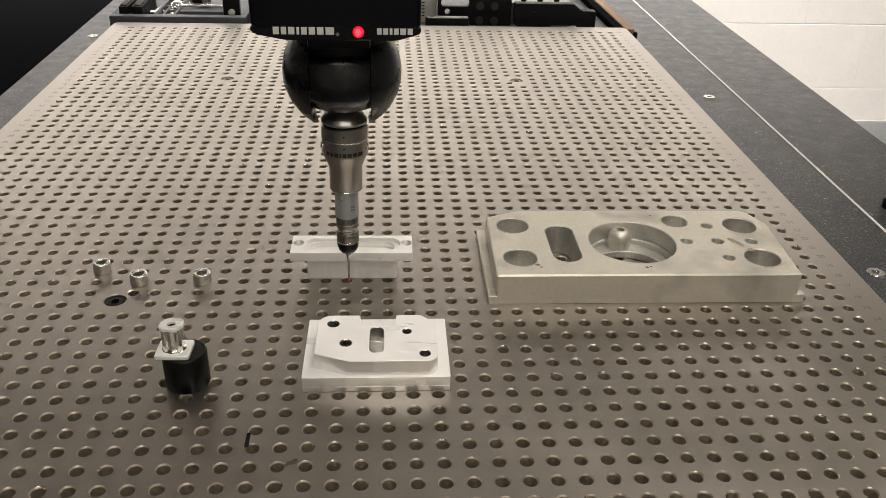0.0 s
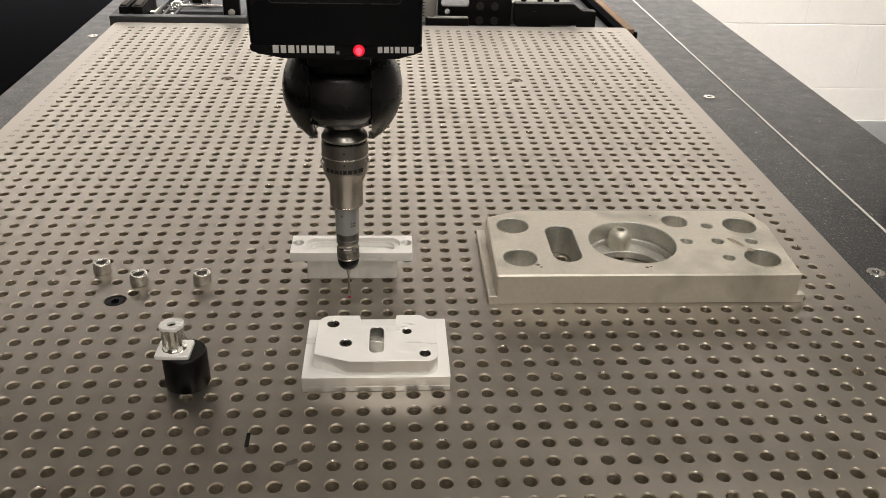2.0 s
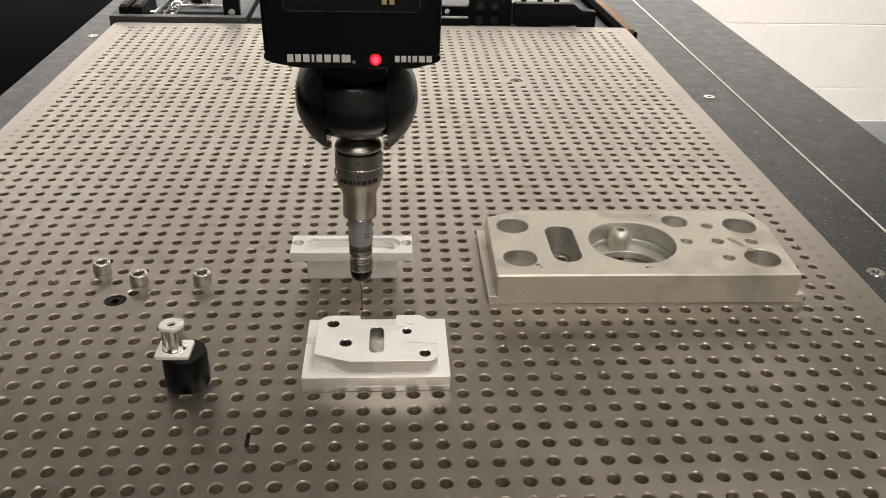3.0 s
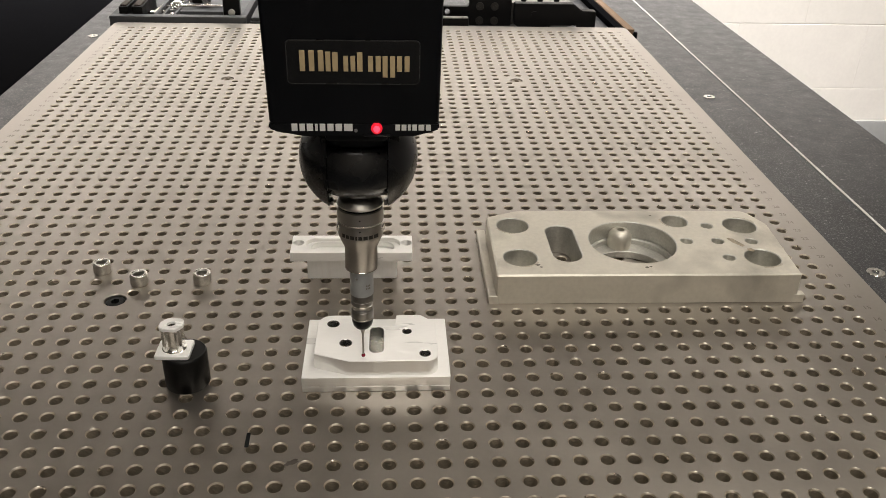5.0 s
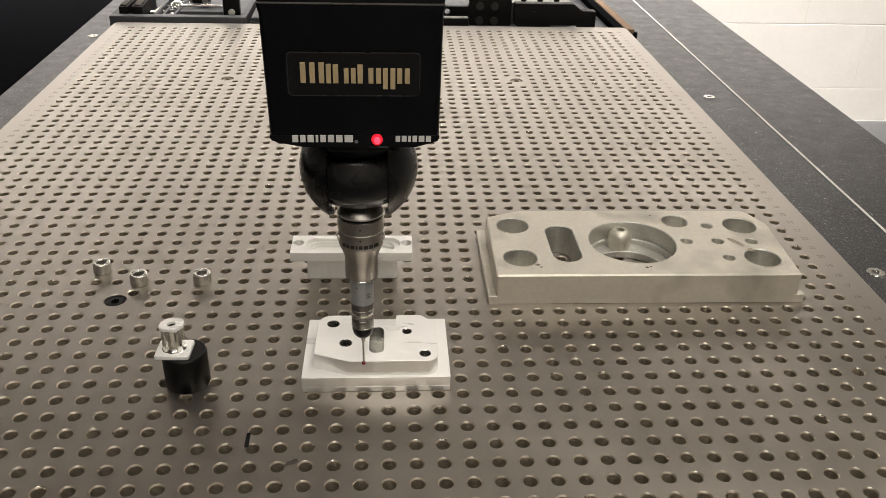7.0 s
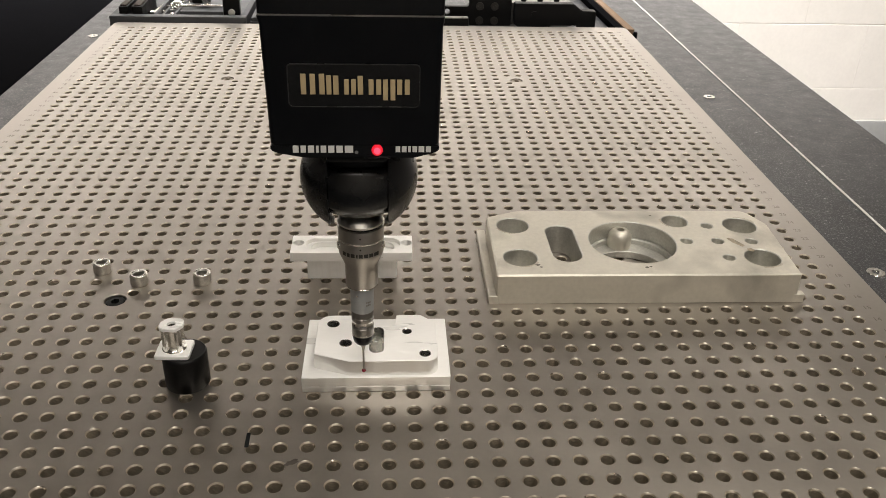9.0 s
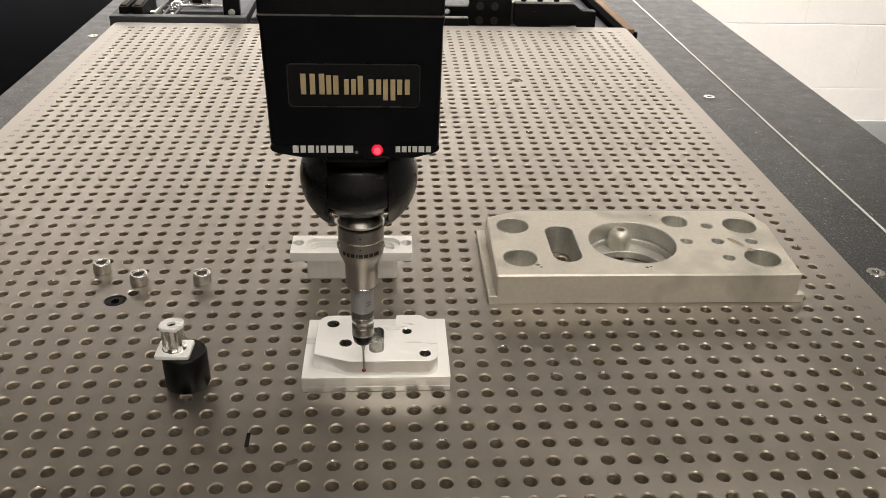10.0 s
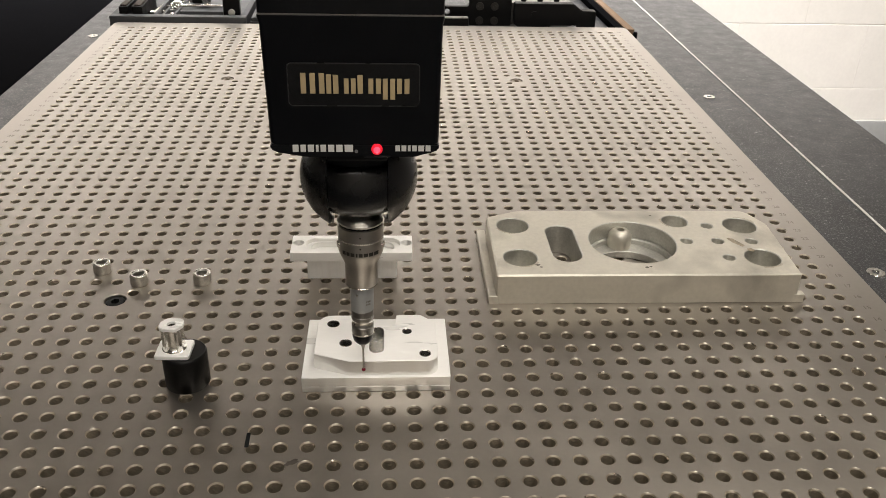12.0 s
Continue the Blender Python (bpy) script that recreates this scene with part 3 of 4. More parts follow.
def probe_head():
    """The motorised head, probe and stylus; the origin is the centre of the stylus tip."""
    e = empty("probe_head", pose(*TIP0))
    tagged(e, "black motorised measuring probe head with steel probe and ruby stylus", "probe head")
    # stylus
    sty = part("stylus", turned([(0.0006, 0.0006), (0.0006, 0.0140), (0.0007, 0.0150), (0.0012, 0.0172), (0.0015, 0.0182), (0.0015, 0.0220)], 20), STEEL, e, "thin steel stylus stem")
    bm = bmesh.new()
    bmesh.ops.create_uvsphere(bm, u_segments=24, v_segments=16, radius=0.0012)
    part("ruby_ball", bm, RUBY, sty, "tiny dark red ruby ball")
    # stylus module and sensor
    part("module_nose", turned([(0.0022, 0.0198), (0.0040, 0.0204), (0.0053, 0.0220), (0.0060, 0.0244), (0.0062, 0.0270)], 40), BLACK, e, "rounded black nose")
    part("stylus_module", turned([(0.0062, 0.0270), (0.00635, 0.0272), (0.00635, 0.0326), (0.0061, 0.0328), (0.0061, 0.0332), (0.0063, 0.0334), (0.0058, 0.0342), (0.0056, 0.0352),
                                  (0.0058, 0.0362), (0.00635, 0.0370), (0.00635, 0.0392), (0.0061, 0.0394), (0.0061, 0.0400), (0.00635, 0.0402), (0.00635, 0.0430), (0.0062, 0.0434)], 44), STEEL_DARK, e, "dark steel stylus module with grooves")
    part("module_ring", tube([(0.00630, 0.0273), (0.00648, 0.0275), (0.00648, 0.0280), (0.00630, 0.0282)], 44), CHROME, e)
    part("waist_ring", tube([(0.00600, 0.0338), (0.00585, 0.0345), (0.00575, 0.0352), (0.00585, 0.0359), (0.00605, 0.0366)], 44), CHROME, e)
    body = part("probe_body", turned([(0.0062, 0.0434), (0.0066, 0.0437), (0.0066, 0.0590), (0.0062, 0.0600)], 44), PROBE_GREY, e, "blue grey probe body with small print")
    for row in range(2):
        for k in range(3):
            a = radians(24 + k * 9)
            part("print", boxed(-0.0003, -0.0002, -0.0005, 0.0003, 0.0001, 0.0005), DARK_INK, body, matrix=pose(0.0066 * math.sin(a), -0.0066 * math.cos(a), 0.0492 + row * 0.0018, 0, 0, 24 + k * 9))
    part("body_dot", turned([(0.0007, 0.0), (0.0007, 0.0003), (0.0003, 0.0004)], 12), CHROME, body, matrix=pose(-0.0026, -0.00605, 0.0555, 90, 0, -23))
    # extension and joint
    part("extension", turned([(0.0066, 0.0600), (0.0086, 0.0603), (0.0090, 0.0608), (0.0090, 0.0738), (0.0118, 0.0806), (0.0123, 0.0820), (0.0124, 0.0832), (0.0124, 0.0902), (0.0122, 0.0904), (0.0122, 0.0908)], 60), STEEL, e, "brushed steel extension tapering downwards")
    part("extension_ring", tube([(0.0089, 0.0604), (0.0091, 0.0606), (0.0091, 0.0609), (0.0089, 0.0611)], 60), CHROME, e)
    joint = part("joint", turned([(0.0122, 0.0908), (0.0125, 0.0911), (0.0125, 0.0981), (0.0122, 0.0984), (0.0114, 0.0986), (0.0114, 0.0994), (0.0120, 0.0996)], 60), STEEL, e, "brushed steel quick-change joint with grooves")
    part("joint_ring", tube([(0.0124, 0.0904), (0.01256, 0.0906), (0.01256, 0.0909), (0.0124, 0.0911)], 60), CHROME, e)
    part("groove_seal", tube([(0.0115, 0.0985), (0.0119, 0.0987), (0.0119, 0.0993), (0.0115, 0.0995)], 60), RUBBER, joint)
    for z in (0.0882, 0.0948):
        part("pin_hole", turned([(0.00045, 0), (0.00045, 0.0003), (0.0002, 0.00032)], 10), BLACK, joint, matrix=pose(0.0, -0.0124, z, 90, 0, 0))
    widths = [1, 0.9, 1.05, 0.45, 0.95, 1.05, 1.1, 1.45]
    total, x = sum(widths) + 0.3 * 7, 0.0
    for w in widths:
        a = (x + w / 2) / total * 1.75 - 0.875
        half = w / total * 1.75 * 0.0124 / 2
        part("engraving", boxed(-half, -0.0001, -0.0011, half, 0.0004, 0.0011), STEEL_ENGRAVED, joint, matrix=pose(0.01235 * math.sin(a), -0.01235 * math.cos(a), 0.0843, 0, 0, math.degrees(a)))
        x += w + 0.3
    for sx in (-1, 1):
        part("lock_screw", turned([(0.0022, 0), (0.0022, 0.0006), (0.0017, 0.0009)], 18), CHROME, joint, matrix=pose(sx * 0.0118, -0.0034, 0.0868, 90, 0, sx * 74))
    part("joint_dome", turned([(0.0120, 0.0996), (0.0124, 0.0999), (0.0125, 0.1008), (0.0121, 0.1012), (0.0118, 0.1019), (0.0110, 0.1032), (0.0098, 0.1044), (0.0080, 0.1056), (0.0058, 0.1065), (0.0035, 0.1070), (0.0008, 0.1072)], 64), DOME, e, "shiny domed joint face")
    # ball with its two cheeks and the tilting drum between them
    r0 = 0.0301
    ey, ez = r0 * math.cos(radians(158)), r0 * math.sin(radians(158))
    arc = [(ey + 0.0060, ez + 0.0028), (ey + 0.0024, ez + 0.0027), (ey + 0.0014, ez + 0.0023)]
    arc += [(r0 * math.cos(radians(w)), r0 * math.sin(radians(w))) for w in range(158, 197, 2)]
    drum = arc + [(-0.0186, -0.0166), (-0.0060, -0.0212)]
    drum = drum + [(-y, z) for y, z in reversed(drum)]
    bm = bmesh.new()
    slices = []
    for k in range(11):
        sx = -0.0148 + 0.0296 * k / 10
        g = math.sqrt(0.0303 ** 2 - sx * sx) / 0.0303
        slices.append([bm.verts.new((sx, y * g, z * g if z < 0 else z * (0.4 + 0.6 * g))) for y, z in drum])
    for p, q in zip(slices, slices[1:]):
        bridge(bm, p, q)
    bm.faces.new(slices[0])
    bm.faces.new(slices[-1])
    sharp = [x for x in bm.edges if x.calc_face_angle(0) > 0.6]
    bmesh.ops.bevel(bm, geom=sharp, offset=0.0007, segments=2, affect="EDGES")
    ball = part("ball", bm, BLACK_SATIN, e, "satin black tilting drum", pose(-0.0002, 0, 0.1272))
    part("cheek", cheek(1), BLACK_SATIN, ball, "satin black side of the ball")
    part("cheek", cheek(-1), BLACK_SATIN, ball, "satin black side of the ball")
    for sx in (-1, 1):
        part("stop_block", boxed(sx * 0.0140 - 0.0008, -0.0090, -0.0250, sx * 0.0140 + 0.0008, -0.004, -0.0222, 0.0004, 1), STEEL, ball)
    part("neck", turned([(0.0240, 0.1335), (0.0246, 0.1345), (0.0246, 0.1545), (0.0240, 0.156)], 64), BLACK, e, "black round neck above the ball", pose(0, 0, 0))
    part("neck_plate", boxed(-0.0150, -0.0310, 0.1465, 0.0150, -0.018, 0.156, 0.002, 2), BLACK, e)
    # housing: label band below, tapered cover above
    fy = -0.0445
    bm = bmesh.new()
    front = [(-0.0390, 0.1612), (-0.0390, 0.1582), (-0.0355, 0.1570), (-0.0236, 0.1547), (0.0272, 0.1547), (0.0350, 0.1570), (0.0385, 0.1582), (0.0385, 0.1612)]
    rows = []
    for yy in (fy, 0.040):
        rows.append([bm.verts.new((x, yy, z)) for x, z in front])
    bridge(bm, rows[0], rows[1])
    bm.faces.new(rows[0])
    bm.faces.new(rows[1])
    bmesh.ops.bevel(bm, geom=bm.edges[:], offset=0.0006, segments=2, affect="EDGES")
    band = part("label_band", bm, BLACK, e, "black lower band with white marks")
    bm = bmesh.new()
    levels = [(0.1614, 0.0385, 0.0380), (0.1620, 0.0389, 0.0384), (0.2155, 0.0402, 0.0391), (0.2190, 0.0410, 0.0397), (0.2201, 0.0410, 0.0397)]
    loops = []
    for z, xl, xr in levels:
        out = 0.0008 if z > 0.217 else 0
        loops.append(ring_of(bm, rounded([(-xl, fy - out), (xr, fy - out), (xr, 0.042), (-xl, 0.042)], 0.0022, 4), z))
    for a, b in zip(loops, loops[1:]):
        bridge(bm, a, b)
    bm.faces.new(loops[0])
    bm.faces.new(loops[-1])
    cover = part("cover", bm, BLACK, e, "black tapered quill cover")
    part("quill", slab(rounded([(-0.0408, fy + 0.0002), (0.0396, fy + 0.0002), (0.0396, 0.041), (-0.0408, 0.041)], 0.002, 4), 0.2206, 0.62, edge=0.001), BLACK, e, "square black quill")
    part("seam", boxed(-0.0404, fy - 0.0002, 0.2200, 0.0392, 0.04, 0.2207), STEEL_DARK, e, "thin pale seam line")
    # badge with a rim
    bx0, bx1, bz0, bz1 = -0.0294, 0.0293, 0.1797, 0.1995
    o = rounded([(bx0, bz0), (bx1, bz0), (bx1, bz1), (bx0, bz1)], 0.0022, 5)
    part("badge", slab(o, 0, 0.0006, edge=0.0003), BLACK_GLOSS, cover, "gloss black badge with gold marks", pose(0, fy - 0.0001, 0, 90, 0, 0))
    bm = bmesh.new()
    a, b, c, d = ring_of(bm, o, 0.0), ring_of(bm, o, 0.0008), ring_of(bm, grow(o, -0.0004), 0.0008), ring_of(bm, grow(o, -0.0004), 0.0)
    for p, q in ((a, b), (b, c), (c, d)):
        bridge(bm, p, q)
    part("badge_rim", bm, material("dull_rim", (0.05, 0.05, 0.05), 0.3, 0.5), cover, matrix=pose(0, fy - 0.0001, 0, 90, 0, 0))
    yb = fy - 0.0008
    z0, z1 = 0.1856, 0.1950
    xs = -0.0236
    for w, lo, hi in ((0.0105, z0, z1), (0.0022, z0, z1 - 0.0006), (0.0040, z0, z1 - 0.0008), (0.0052, z0, z1 - 0.0024), (0.0040, z0, z1 - 0.0008), (0.0056, z0, z1 - 0.0024), (0.0055, z0 - 0.0026, z1 - 0.0024), (0.0056, z0, z1 - 0.0024)):
        n = 1 if w < 0.0045 else 3 if w > 0.008 else 2
        bar = min(w / (1.5 * n - 0.5), 0.0024)
        for k in range(n):
            a = xs + (w - bar) * k / max(n - 1, 1)
            part("gold_mark", boxed(a, yb - 0.0002, lo, a + bar, yb + 0.0003, hi, 0.0001, 1), GOLD_INK, cover)
        xs += w + 0.0008
    letter_bars(band, WHITE_INK, -0.0288, -0.0012, 0.1575, 0.1608, fy - 0.0001, widths, name="white_mark")
    letter_bars(band, WHITE_INK, 0.0183, 0.0346, 0.1578, 0.1606, fy - 0.0001, [1, 1.05, 0.6, 1, 1.25, 1.1], name="white_mark")
    part("round_mark", turned([(0.0008, 0), (0.0008, 0.0003), (0.0005, 0.0003)], 16), material("grey_ink", (0.2, 0.2, 0.2), 0.5), band, matrix=pose(0.0003, fy, 0.1577, 90, 0, 0))
    bm = bmesh.new()
    bmesh.ops.create_uvsphere(bm, u_segments=24, v_segments=16, radius=0.0027)
    part("status_light", bm, LED_RED, band, "glowing red status light", pose(0.0098, fy + 0.0002, 0.1587))
    part("light_core", turned([(0.0017, -0.0008), (0.0015, 0.0001), (0.0010, 0.0005), (0.0001, 0.0007)], 20), LED_CORE, e, "bright core of the status light", pose(0.0098, fy - 0.0022, 0.1590, 90, 0, 0))
    part("light_shelf", boxed(0.0036, fy - 0.0012, 0.1550, 0.0160, fy + 0.002, 0.1560, 0.0004, 1), BLACK, band)
    return e


# ---------------------------------------------------------------- the tray of clamps behind the plate


def tray():
    e = empty("clamp_tray", pose(-0.19, 1.10, GRANITE_Z))
    tagged(e, "dark grey open tray of clamping parts behind the plate", "tray")
    x0, x1, y0, y1, h = -0.196, 0.0, -0.086, 0.30, 0.0215
    part("tray_floor", boxed(x0, y0, 0.0, x1, y1, 0.003), TRAY_GREY, e)
    part("front_wall", boxed(x0, y0 - 0.001, 0, x1, y0 + 0.014, h, 0.0012), TRAY_GREY, e)
    part("back_wall", boxed(x0, y1 - 0.008, 0, x1, y1, h, 0.0012), TRAY_GREY, e)
    part("side_wall", boxed(x0 - 0.0005, y0 + 0.014, 0, x0 + 0.009, y1 - 0.008, h - 0.0005, 0.0012), TRAY_GREY, e)
    part("side_wall", boxed(x1 - 0.008, y0 + 0.014, 0, x1 + 0.0005, y1 - 0.008, h - 0.0005, 0.0012), TRAY_GREY, e)
    for k, x in enumerate((-0.1375, -0.1255, -0.1095)):
        part("divider", boxed(x, y0 + 0.014, 0.003, x + 0.004, y1 - 0.009, h - 0.002, 0.0006), TRAY_GREY, e)
    part("cross_divider", boxed(-0.123, y0 + 0.050, 0.003, -0.109, y0 + 0.055, h - 0.003, 0.0006), TRAY_GREY, e)
    return e


TRAY_TOP = GRANITE_Z + 0.003


def clamp_bar(x, y, z, wide, deep, tall, turn=0.0):
    e = empty("clamp_bar", pose(x, y, z, 0, 0, turn))
    tagged(e, "black steel clamp bar with a brown worn top, in the tray", "clamp bar", "clamp bars in the tray")
    part("bar", boxed(-wide / 2, -deep / 2, 0, wide / 2, deep / 2, tall, 0.0012), BLACK_OXIDE, e)
    part("pad", boxed(-wide / 2 + 0.002, -deep / 2 + 0.003, tall, wide / 2 - 0.002, deep / 2 - 0.01, tall + 0.002, 0.0006), material("worn_brown_pad", (0.035, 0.026, 0.02), 0.6, 0, 0.4, 60, spec=0.15), e)
    return e


def hex_bolt(x, y, z, turn, r=0.006, length=0.03):
    e = empty("bolt", pose(x, y, z + r, 0, 90, turn))
    tagged(e, "bright steel socket bolt lying in the tray", "bolt", "bolts in the tray")
    part("shank", turned([(r * 0.62, 0.008), (r * 0.62, length), (r * 0.5, length + 0.001)], 16), CHROME, e)
    part("head", turned([(r * 0.5, 0.0012), (r * 0.55, 0.0), (r * 0.92, 0.0), (r, 0.001), (r, 0.008)], 20), CHROME, e)
    return e


def steel_ring(x, y, z, r, tilt, turn):
    e = empty("steel_ring", pose(x, y, z, tilt, 0, turn))
    tagged(e, "bright steel ring standing among the bolts in the tray", "ring", "rings in the tray")
    bm = bmesh.new()
    rings = lathe(bm, [(r * 0.55, -0.003), (r * 0.55, 0.003), (r * 0.62, 0.0035), (r * 0.95, 0.0035), (r, 0.003), (r, -0.003), (r * 0.95, -0.0035), (r * 0.62, -0.0035)], 28, closed=False)
    bridge(bm, rings[-1], rings[0])
    part("ring", bm, CHROME, e)
    return e


def clamp_assembly(x, y, z):
    """A black base with an upright plate and a bright toggle."""
    e = empty("toggle_clamp", pose(x, y, z))
    tagged(e, "black clamp base with upright plate and bright steel fittings", "toggle clamp")
    part("base", boxed(-0.044, -0.024, 0, 0.0205, 0.034, 0.0185, 0.001), TRAY_GREY, e)
    part("upright", boxed(0.0210, -0.025, 0.0, 0.0455, -0.013, 0.056, 0.001), BLACK_OXIDE, e)
    part("side_plate", boxed(-0.034, 0.026, 0.0185, -0.016, 0.032, 0.05, 0.001), BLACK_OXIDE, e)
    part("rod", turned([(0.0022, -0.042), (0.0022, 0.020)], 16, "x"), CHROME, e, matrix=pose(-0.004, -0.002, 0.0215))
    part("nut", turned([(0.0062, 0.0), (0.0066, 0.001), (0.0066, 0.012), (0.0050, 0.013), (0.0050, 0.019), (0.0040, 0.020)], 20), CHROME, e, matrix=pose(-0.008, 0.006, 0.0185))
    part("screw_head", turned([(0.0050, 0.0), (0.0050, 0.003), (0.0035, 0.004)], 20), material("white_button", (0.6, 0.59, 0.55), 0.4), e, matrix=pose(0.0335, -0.0248, 0.0180, 90, 0, 0))
    part("scale_plate", boxed(0.0300, 0.012, 0.0, 0.0345, 0.016, 0.05, 0.0005), STEEL, e)
    return e


def bracket_plate():
    """Black upright plates with slots and holes, lying behind the fixture plate."""
    e = empty("angle_bracket", pose(0.15, 1.04, GRANITE_Z))
    tagged(e, "black steel bracket with round holes and a slot, behind the plate", "bracket")
    holes = [circle(-0.0395, 0.021, 0.0042, 20), rect(-0.049, 0.029, -0.006, 0.040, 0.004, 4)]
    bm = slab(rect(-0.0545, 0.0, 0.060, 0.058, 0.002, 3), 0, 0.010, holes, 0.0006, 0.0006)
    part("upright", bm, BLACK_OXIDE, e, matrix=pose(0, 0.036, 0, 90, 0, 0))
    part("front_bar", boxed(-0.075, -0.018, 0.004, -0.010, -0.006, 0.022, 0.0012), BLACK_OXIDE, e)
    part("bright_edge", boxed(-0.071, -0.0182, 0.0212, -0.0115, -0.0066, 0.0224, 0.0004), STEEL, e)
    for x in (0.0105, 0.0335):
        for z in (0.008, 0.030):
            part("socket_screw", turned([(0.0022, 0.0022), (0.0024, 0.003), (0.0056, 0.003), (0.0060, 0.0024), (0.0060, 0.0)], 24), STEEL_ENGRAVED, e, matrix=pose(x, 0.0262, z, 90, 0, 0))
    for k in range(9):
        part("tick", boxed(-0.0785, 0.0415, 0.010 + k * 0.005, -0.0740, 0.0420, 0.0115 + k * 0.005), BLACK_OXIDE, e)
    part("light_panel", boxed(-0.0790, 0.0420, 0.0, -0.0550, 0.0480, 0.058, 0.0006), FOAM, e)
    return e


def arm_clamp():
    """A long black arm on two feet beside the bracket."""
    e = empty("rest_arm", pose(0.275, 1.045, GRANITE_Z))
    tagged(e, "long black steel clamp arm with a stepped end foot", "clamp arm")
    outline = rounded([(-0.064, 0.010), (-0.055, 0.004), (-0.012, 0.004), (-0.006, 0.008), (0.034, 0.008), (0.036, 0.0), (0.062, 0.0), (0.062, 0.030), (0.040, 0.031), (0.026, 0.041), (-0.064, 0.041)], 0.0025, 3)
    part("arm", slab(outline, 0, 0.014, edge=0.0008), BLACK_OXIDE, e, matrix=pose(0, 0.007, 0, 90, 0, 0))
    part("pivot", turned([(0.004, 0), (0.004, 0.0015), (0.002, 0.002)], 18), BLACK_OXIDE, e, matrix=pose(-0.034, -0.0068, 0.026, 90, 0, 0))
    part("top_rail", boxed(-0.09, 0.030, 0.0, 0.030, 0.050, 0.034, 0.001), STEEL_DARK, e)
    for k in range(4):
        part("rail_screw", turned([(0.004, 0), (0.0044, 0.001), (0.0044, 0.008)], 16), BLACK_OXIDE, e, matrix=pose(-0.07 + k * 0.026, 0.04, 0.034))
    return e


def storage_case():
    """A shallow lidded case beside the tray."""
    e = empty("storage_case", pose(-0.06, 1.14, GRANITE_Z))
    tagged(e, "shallow dark grey case lying behind the fixture plate", "case")
    part("body", boxed(-0.124, -0.126, 0, 0.124, 0.26, 0.015, 0.0015), TRAY_GREY, e)
    part("lid", boxed(-0.1225, -0.1245, 0.0155, 0.1225, 0.258, 0.021, 0.0015), TRAY_GREY, e)


def wood_strip():
    ob = link("wooden_strip", boxed(-0.0065, 0.0, 0.0, 0.0065, 0.62, 0.010, 0.0015), WOOD, matrix=pose(0.3865, 1.014, GRANITE_Z, 0, 0, 2.2))
    tagged(ob, "brown wooden strip lying on the granite", "wooden strip")
    # black strip added to fill in the dark gap left of the wood
    ob = link("dark_gap_strip", boxed(-0.008, 0.0, 0.0, 0.005, 0.60, 0.010, 0.001), COVER, matrix=pose(0.3735, 1.014, GRANITE_Z, 0, 0, 2.2))
    tagged(ob, "narrow black strip added for the dark gap beside the wooden strip", "rubber strip")
    e = empty("black_knob", pose(0.3905, 1.0000, GRANITE_Z))
    tagged(e, "small black knob on the granite at the plate's corner", "knob")
    part("body", turned([(0.003, 0), (0.0034, 0.001), (0.0034, 0.008), (0.0022, 0.010)], 20), BLACK, e)


def bridge_foot():
    """The tip of the bridge's bearing foot, which slides along the granite with the bridge."""
    e = empty("bearing_foot", pose(0.4837, 0.418, GRANITE_Z))
    tagged(e, "black bearing foot of the machine's bridge with a pale cap", "bearing foot")
    part("base", turned([(0.0085, 0), (0.009, 0.001), (0.009, 0.009), (0.007, 0.011)], 24), BLACK, e)
    part("cap", turned([(0.0065, 0.0105), (0.0070, 0.012), (0.0066, 0.017), (0.0045, 0.019)], 24), WHITE_INK, e, "pale plastic cap")
    return e


def plate_marks():
    """Old marker strokes and a smudge on the plate."""
    ob = link("marker_stroke", slab(rounded([(-0.0012, -0.0062), (0.0012, -0.0060), (0.0014, 0.0062), (-0.0008, 0.0060)], 0.0008, 3), 0, 0.00008, edge=0.00003), BLACK, matrix=pose(-0.0638, 0.0968, 0.0, 0, 0, 2))
    tagged(ob, "short black marker stroke drawn on the plate", "mark", "marks on the plate")
    rng = random.Random(3)
    blot = []
    for k in range(22):
        a = 2 * math.pi * k / 22
        r = 0.0032 * rng.uniform(0.6, 1.2)
        blot.append((r * 1.5 * math.cos(a), r * 0.62 * math.sin(a)))
    film = material("oily_film", (0.17, 0.15, 0.13), 0.45, 1.0, 0.25, 200)
    ob = link("oil_smudge", slab(rounded(blot, 0.001, 2), 0, 0.00005, edge=0.00002), film, matrix=pose(-0.0376, 0.0782, 0.0, 0, 0, 30))
    tagged(ob, "faint dark oily smudge on the plate", "mark", "marks on the plate")


room_wall = room()
granite_table()
fixture_plate()
for sx, sy in CBORES:
    cap_screw(sx, sy, *((BLACK_OXIDE, "black") if sy < 0.5 else (THREAD, "dull brown steel")))
for gx, gy in ((-0.4031, 0.9834), (0.415, 0.7306), (0.4075, 0.2996)):
    granite_insert(gx, gy)
stepped_plate()
slotted_bracket()
big_block()
for bx, by in ((-0.1943, 0.2848), (-0.1636, 0.2678), (-0.1190, 0.2686)):
    bushing(bx, by)
rubber_stand(-0.1064, 0.1508)
square_flange_post(-0.1116, 0.1507, 0.02312)
head = probe_head()
tray()
clamp_bar(-0.3690, 1.074, TRAY_TOP, 0.0130, 0.088, 0.0285, 0)
clamp_bar(-0.3495, 1.075, TRAY_TOP, 0.0150, 0.088, 0.0285, 0)
hex_bolt(-0.3335, 1.045, TRAY_TOP + 0.006, 84, 0.0062, 0.06)
rng = random.Random(11)
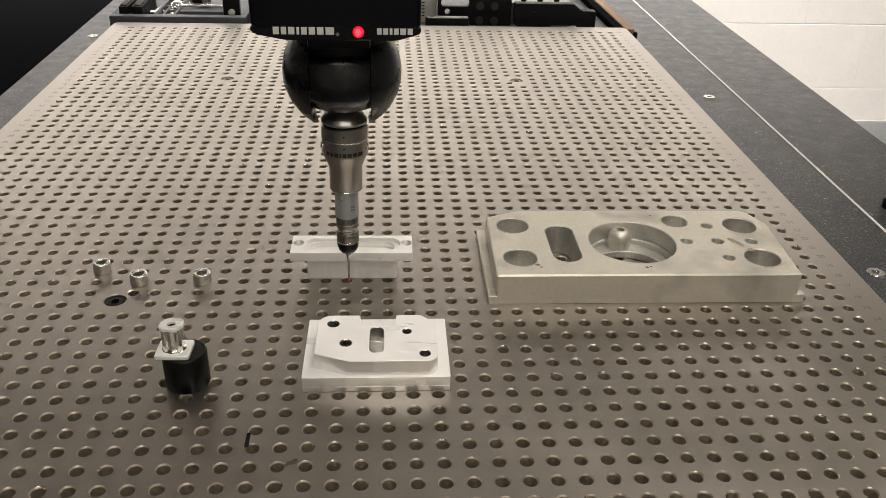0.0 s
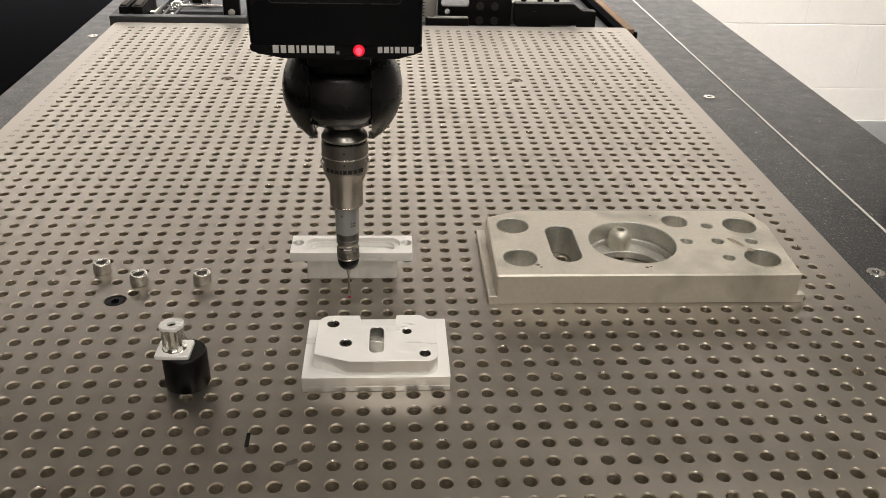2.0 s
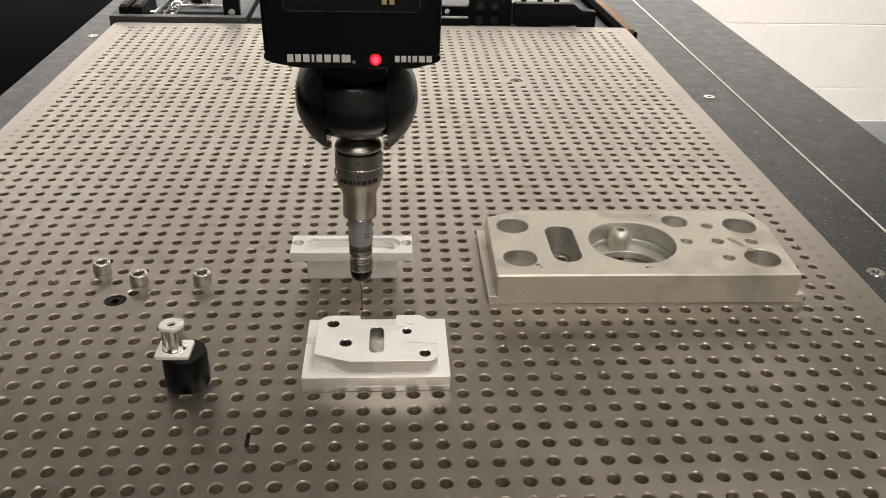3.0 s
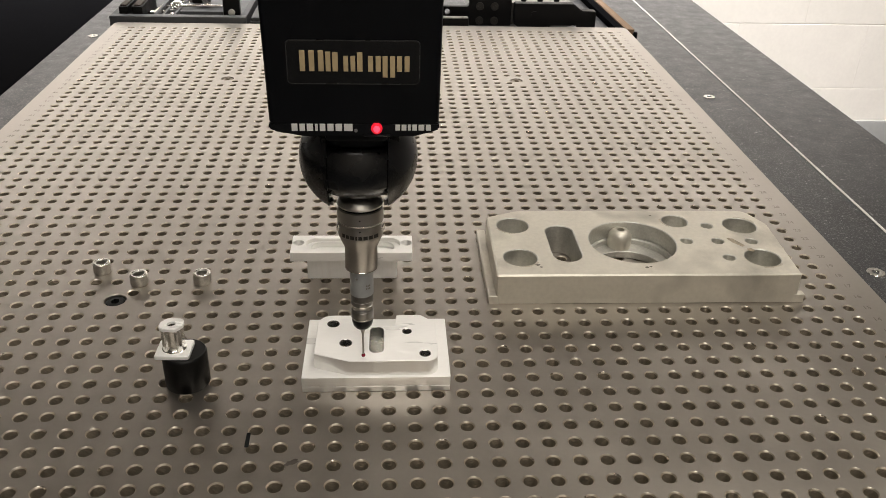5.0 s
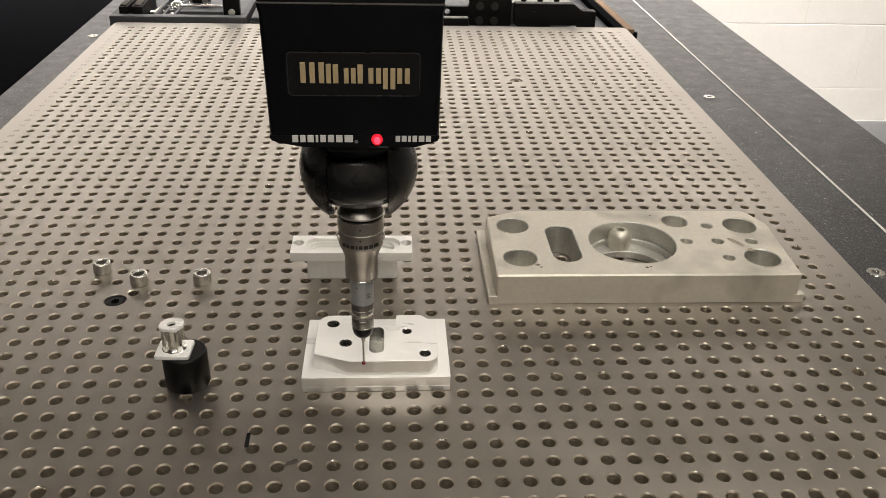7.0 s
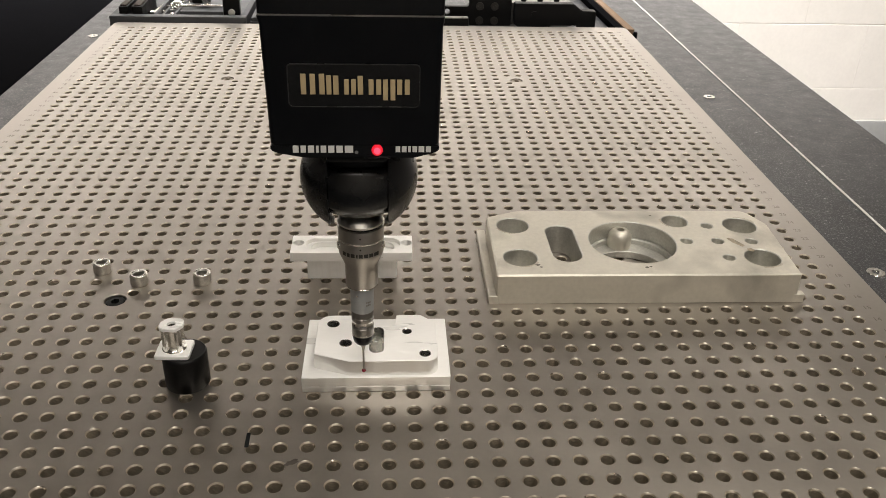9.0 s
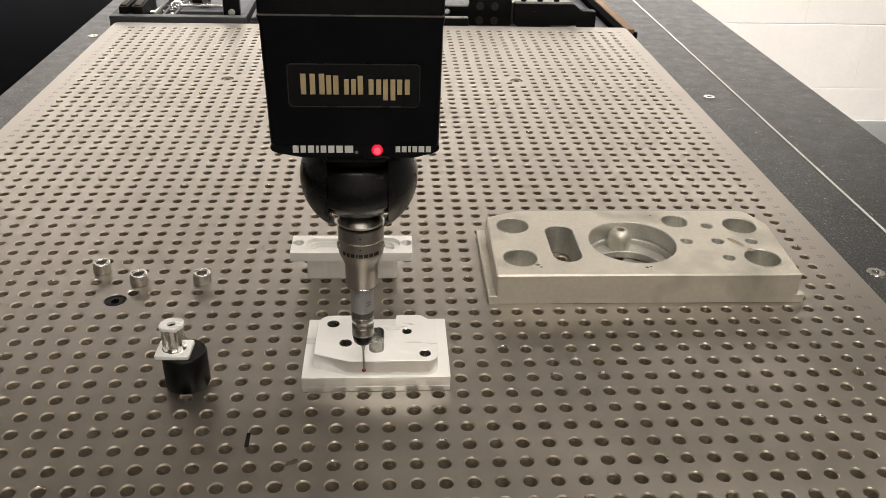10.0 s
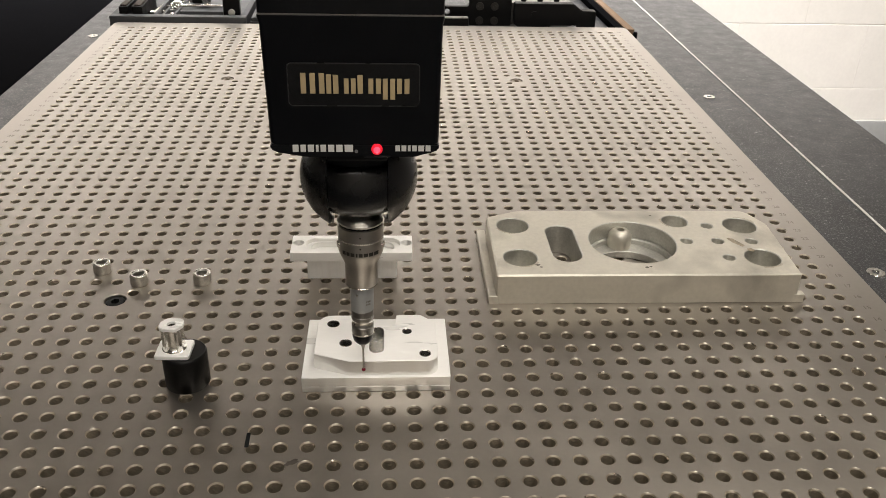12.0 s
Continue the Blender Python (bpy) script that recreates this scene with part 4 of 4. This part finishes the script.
for k in range(26):
    hex_bolt(-0.302 + rng.uniform(-0.006, 0.014), 1.045 + rng.uniform(0, 0.12), TRAY_TOP + rng.uniform(0, 0.006), rng.uniform(0, 360), 0.005, rng.uniform(0.016, 0.03))
steel_ring(-0.3035, 1.088, TRAY_TOP + 0.013, 0.011, 65, 10)
steel_ring(-0.290, 1.135, TRAY_TOP + 0.012, 0.009, 80, -20)
clamp_assembly(-0.248, 1.070, TRAY_TOP)
bracket_plate()
arm_clamp()
storage_case()
wood_strip()
foot = bridge_foot()
plate_marks()
wall_blocks(room_wall)


def motions():
    """The head's way: down, over to the stepped plate, down in two stages, and a touch on its front."""
    rows = [(0.0, -7.8, 159.6, 65.15), (0.5, -7.8, 159.6, 64.25), (0.95, -7.8, 159.6, 63.85), (1.2, -7.8, 159.7, 62.15), (1.5, -7.8, 159.7, 59.25), (1.6, -7.8, 158.8, 59.05), (2.0, -7.5, 152.5, 58.65),
            (2.5, -4.2, 147.4, 58.45), (2.9, -0.5, 141.3, 58.35), (3.0, 0.1, 140.2, 58.15), (3.2, 0.3, 139.9, 55.15), (3.5, 0.3, 139.7, 47.75), (4.2, 0.3, 139.2, 30.55), (4.5, 0.3, 139.0, 26.95),
            (4.8, 0.3, 138.9, 26.55), (5.7, 0.3, 138.9, 26.55), (6.0, 0.3, 138.8, 25.75), (6.5, 0.4, 138.5, 23.85), (7.0, 0.4, 138.2, 21.35), (7.6, 0.4, 137.8, 18.15), (8.1, 0.4, 137.5, 16.45),
            (8.8, 0.4, 137.5, 16.45), (10.6, 0.4, 137.5, 16.45), (11.0, 0.4, 137.9, 16.45), (11.5, 0.3, 138.7, 16.55), (11.7, 0.3, 138.8, 16.55), (12.0, 0.3, 138.3, 16.55)]
    walk(head, [(t, pose(x / 1000, y / 1000, z / 1000)) for t, x, y, z in rows])
    # the bridge's foot follows the head's way along the table
    walk(foot, [(t, pose(0.4837, 0.418 + (y - 159.6) / 1000, GRANITE_Z)) for t, x, y, z in rows])


motions()
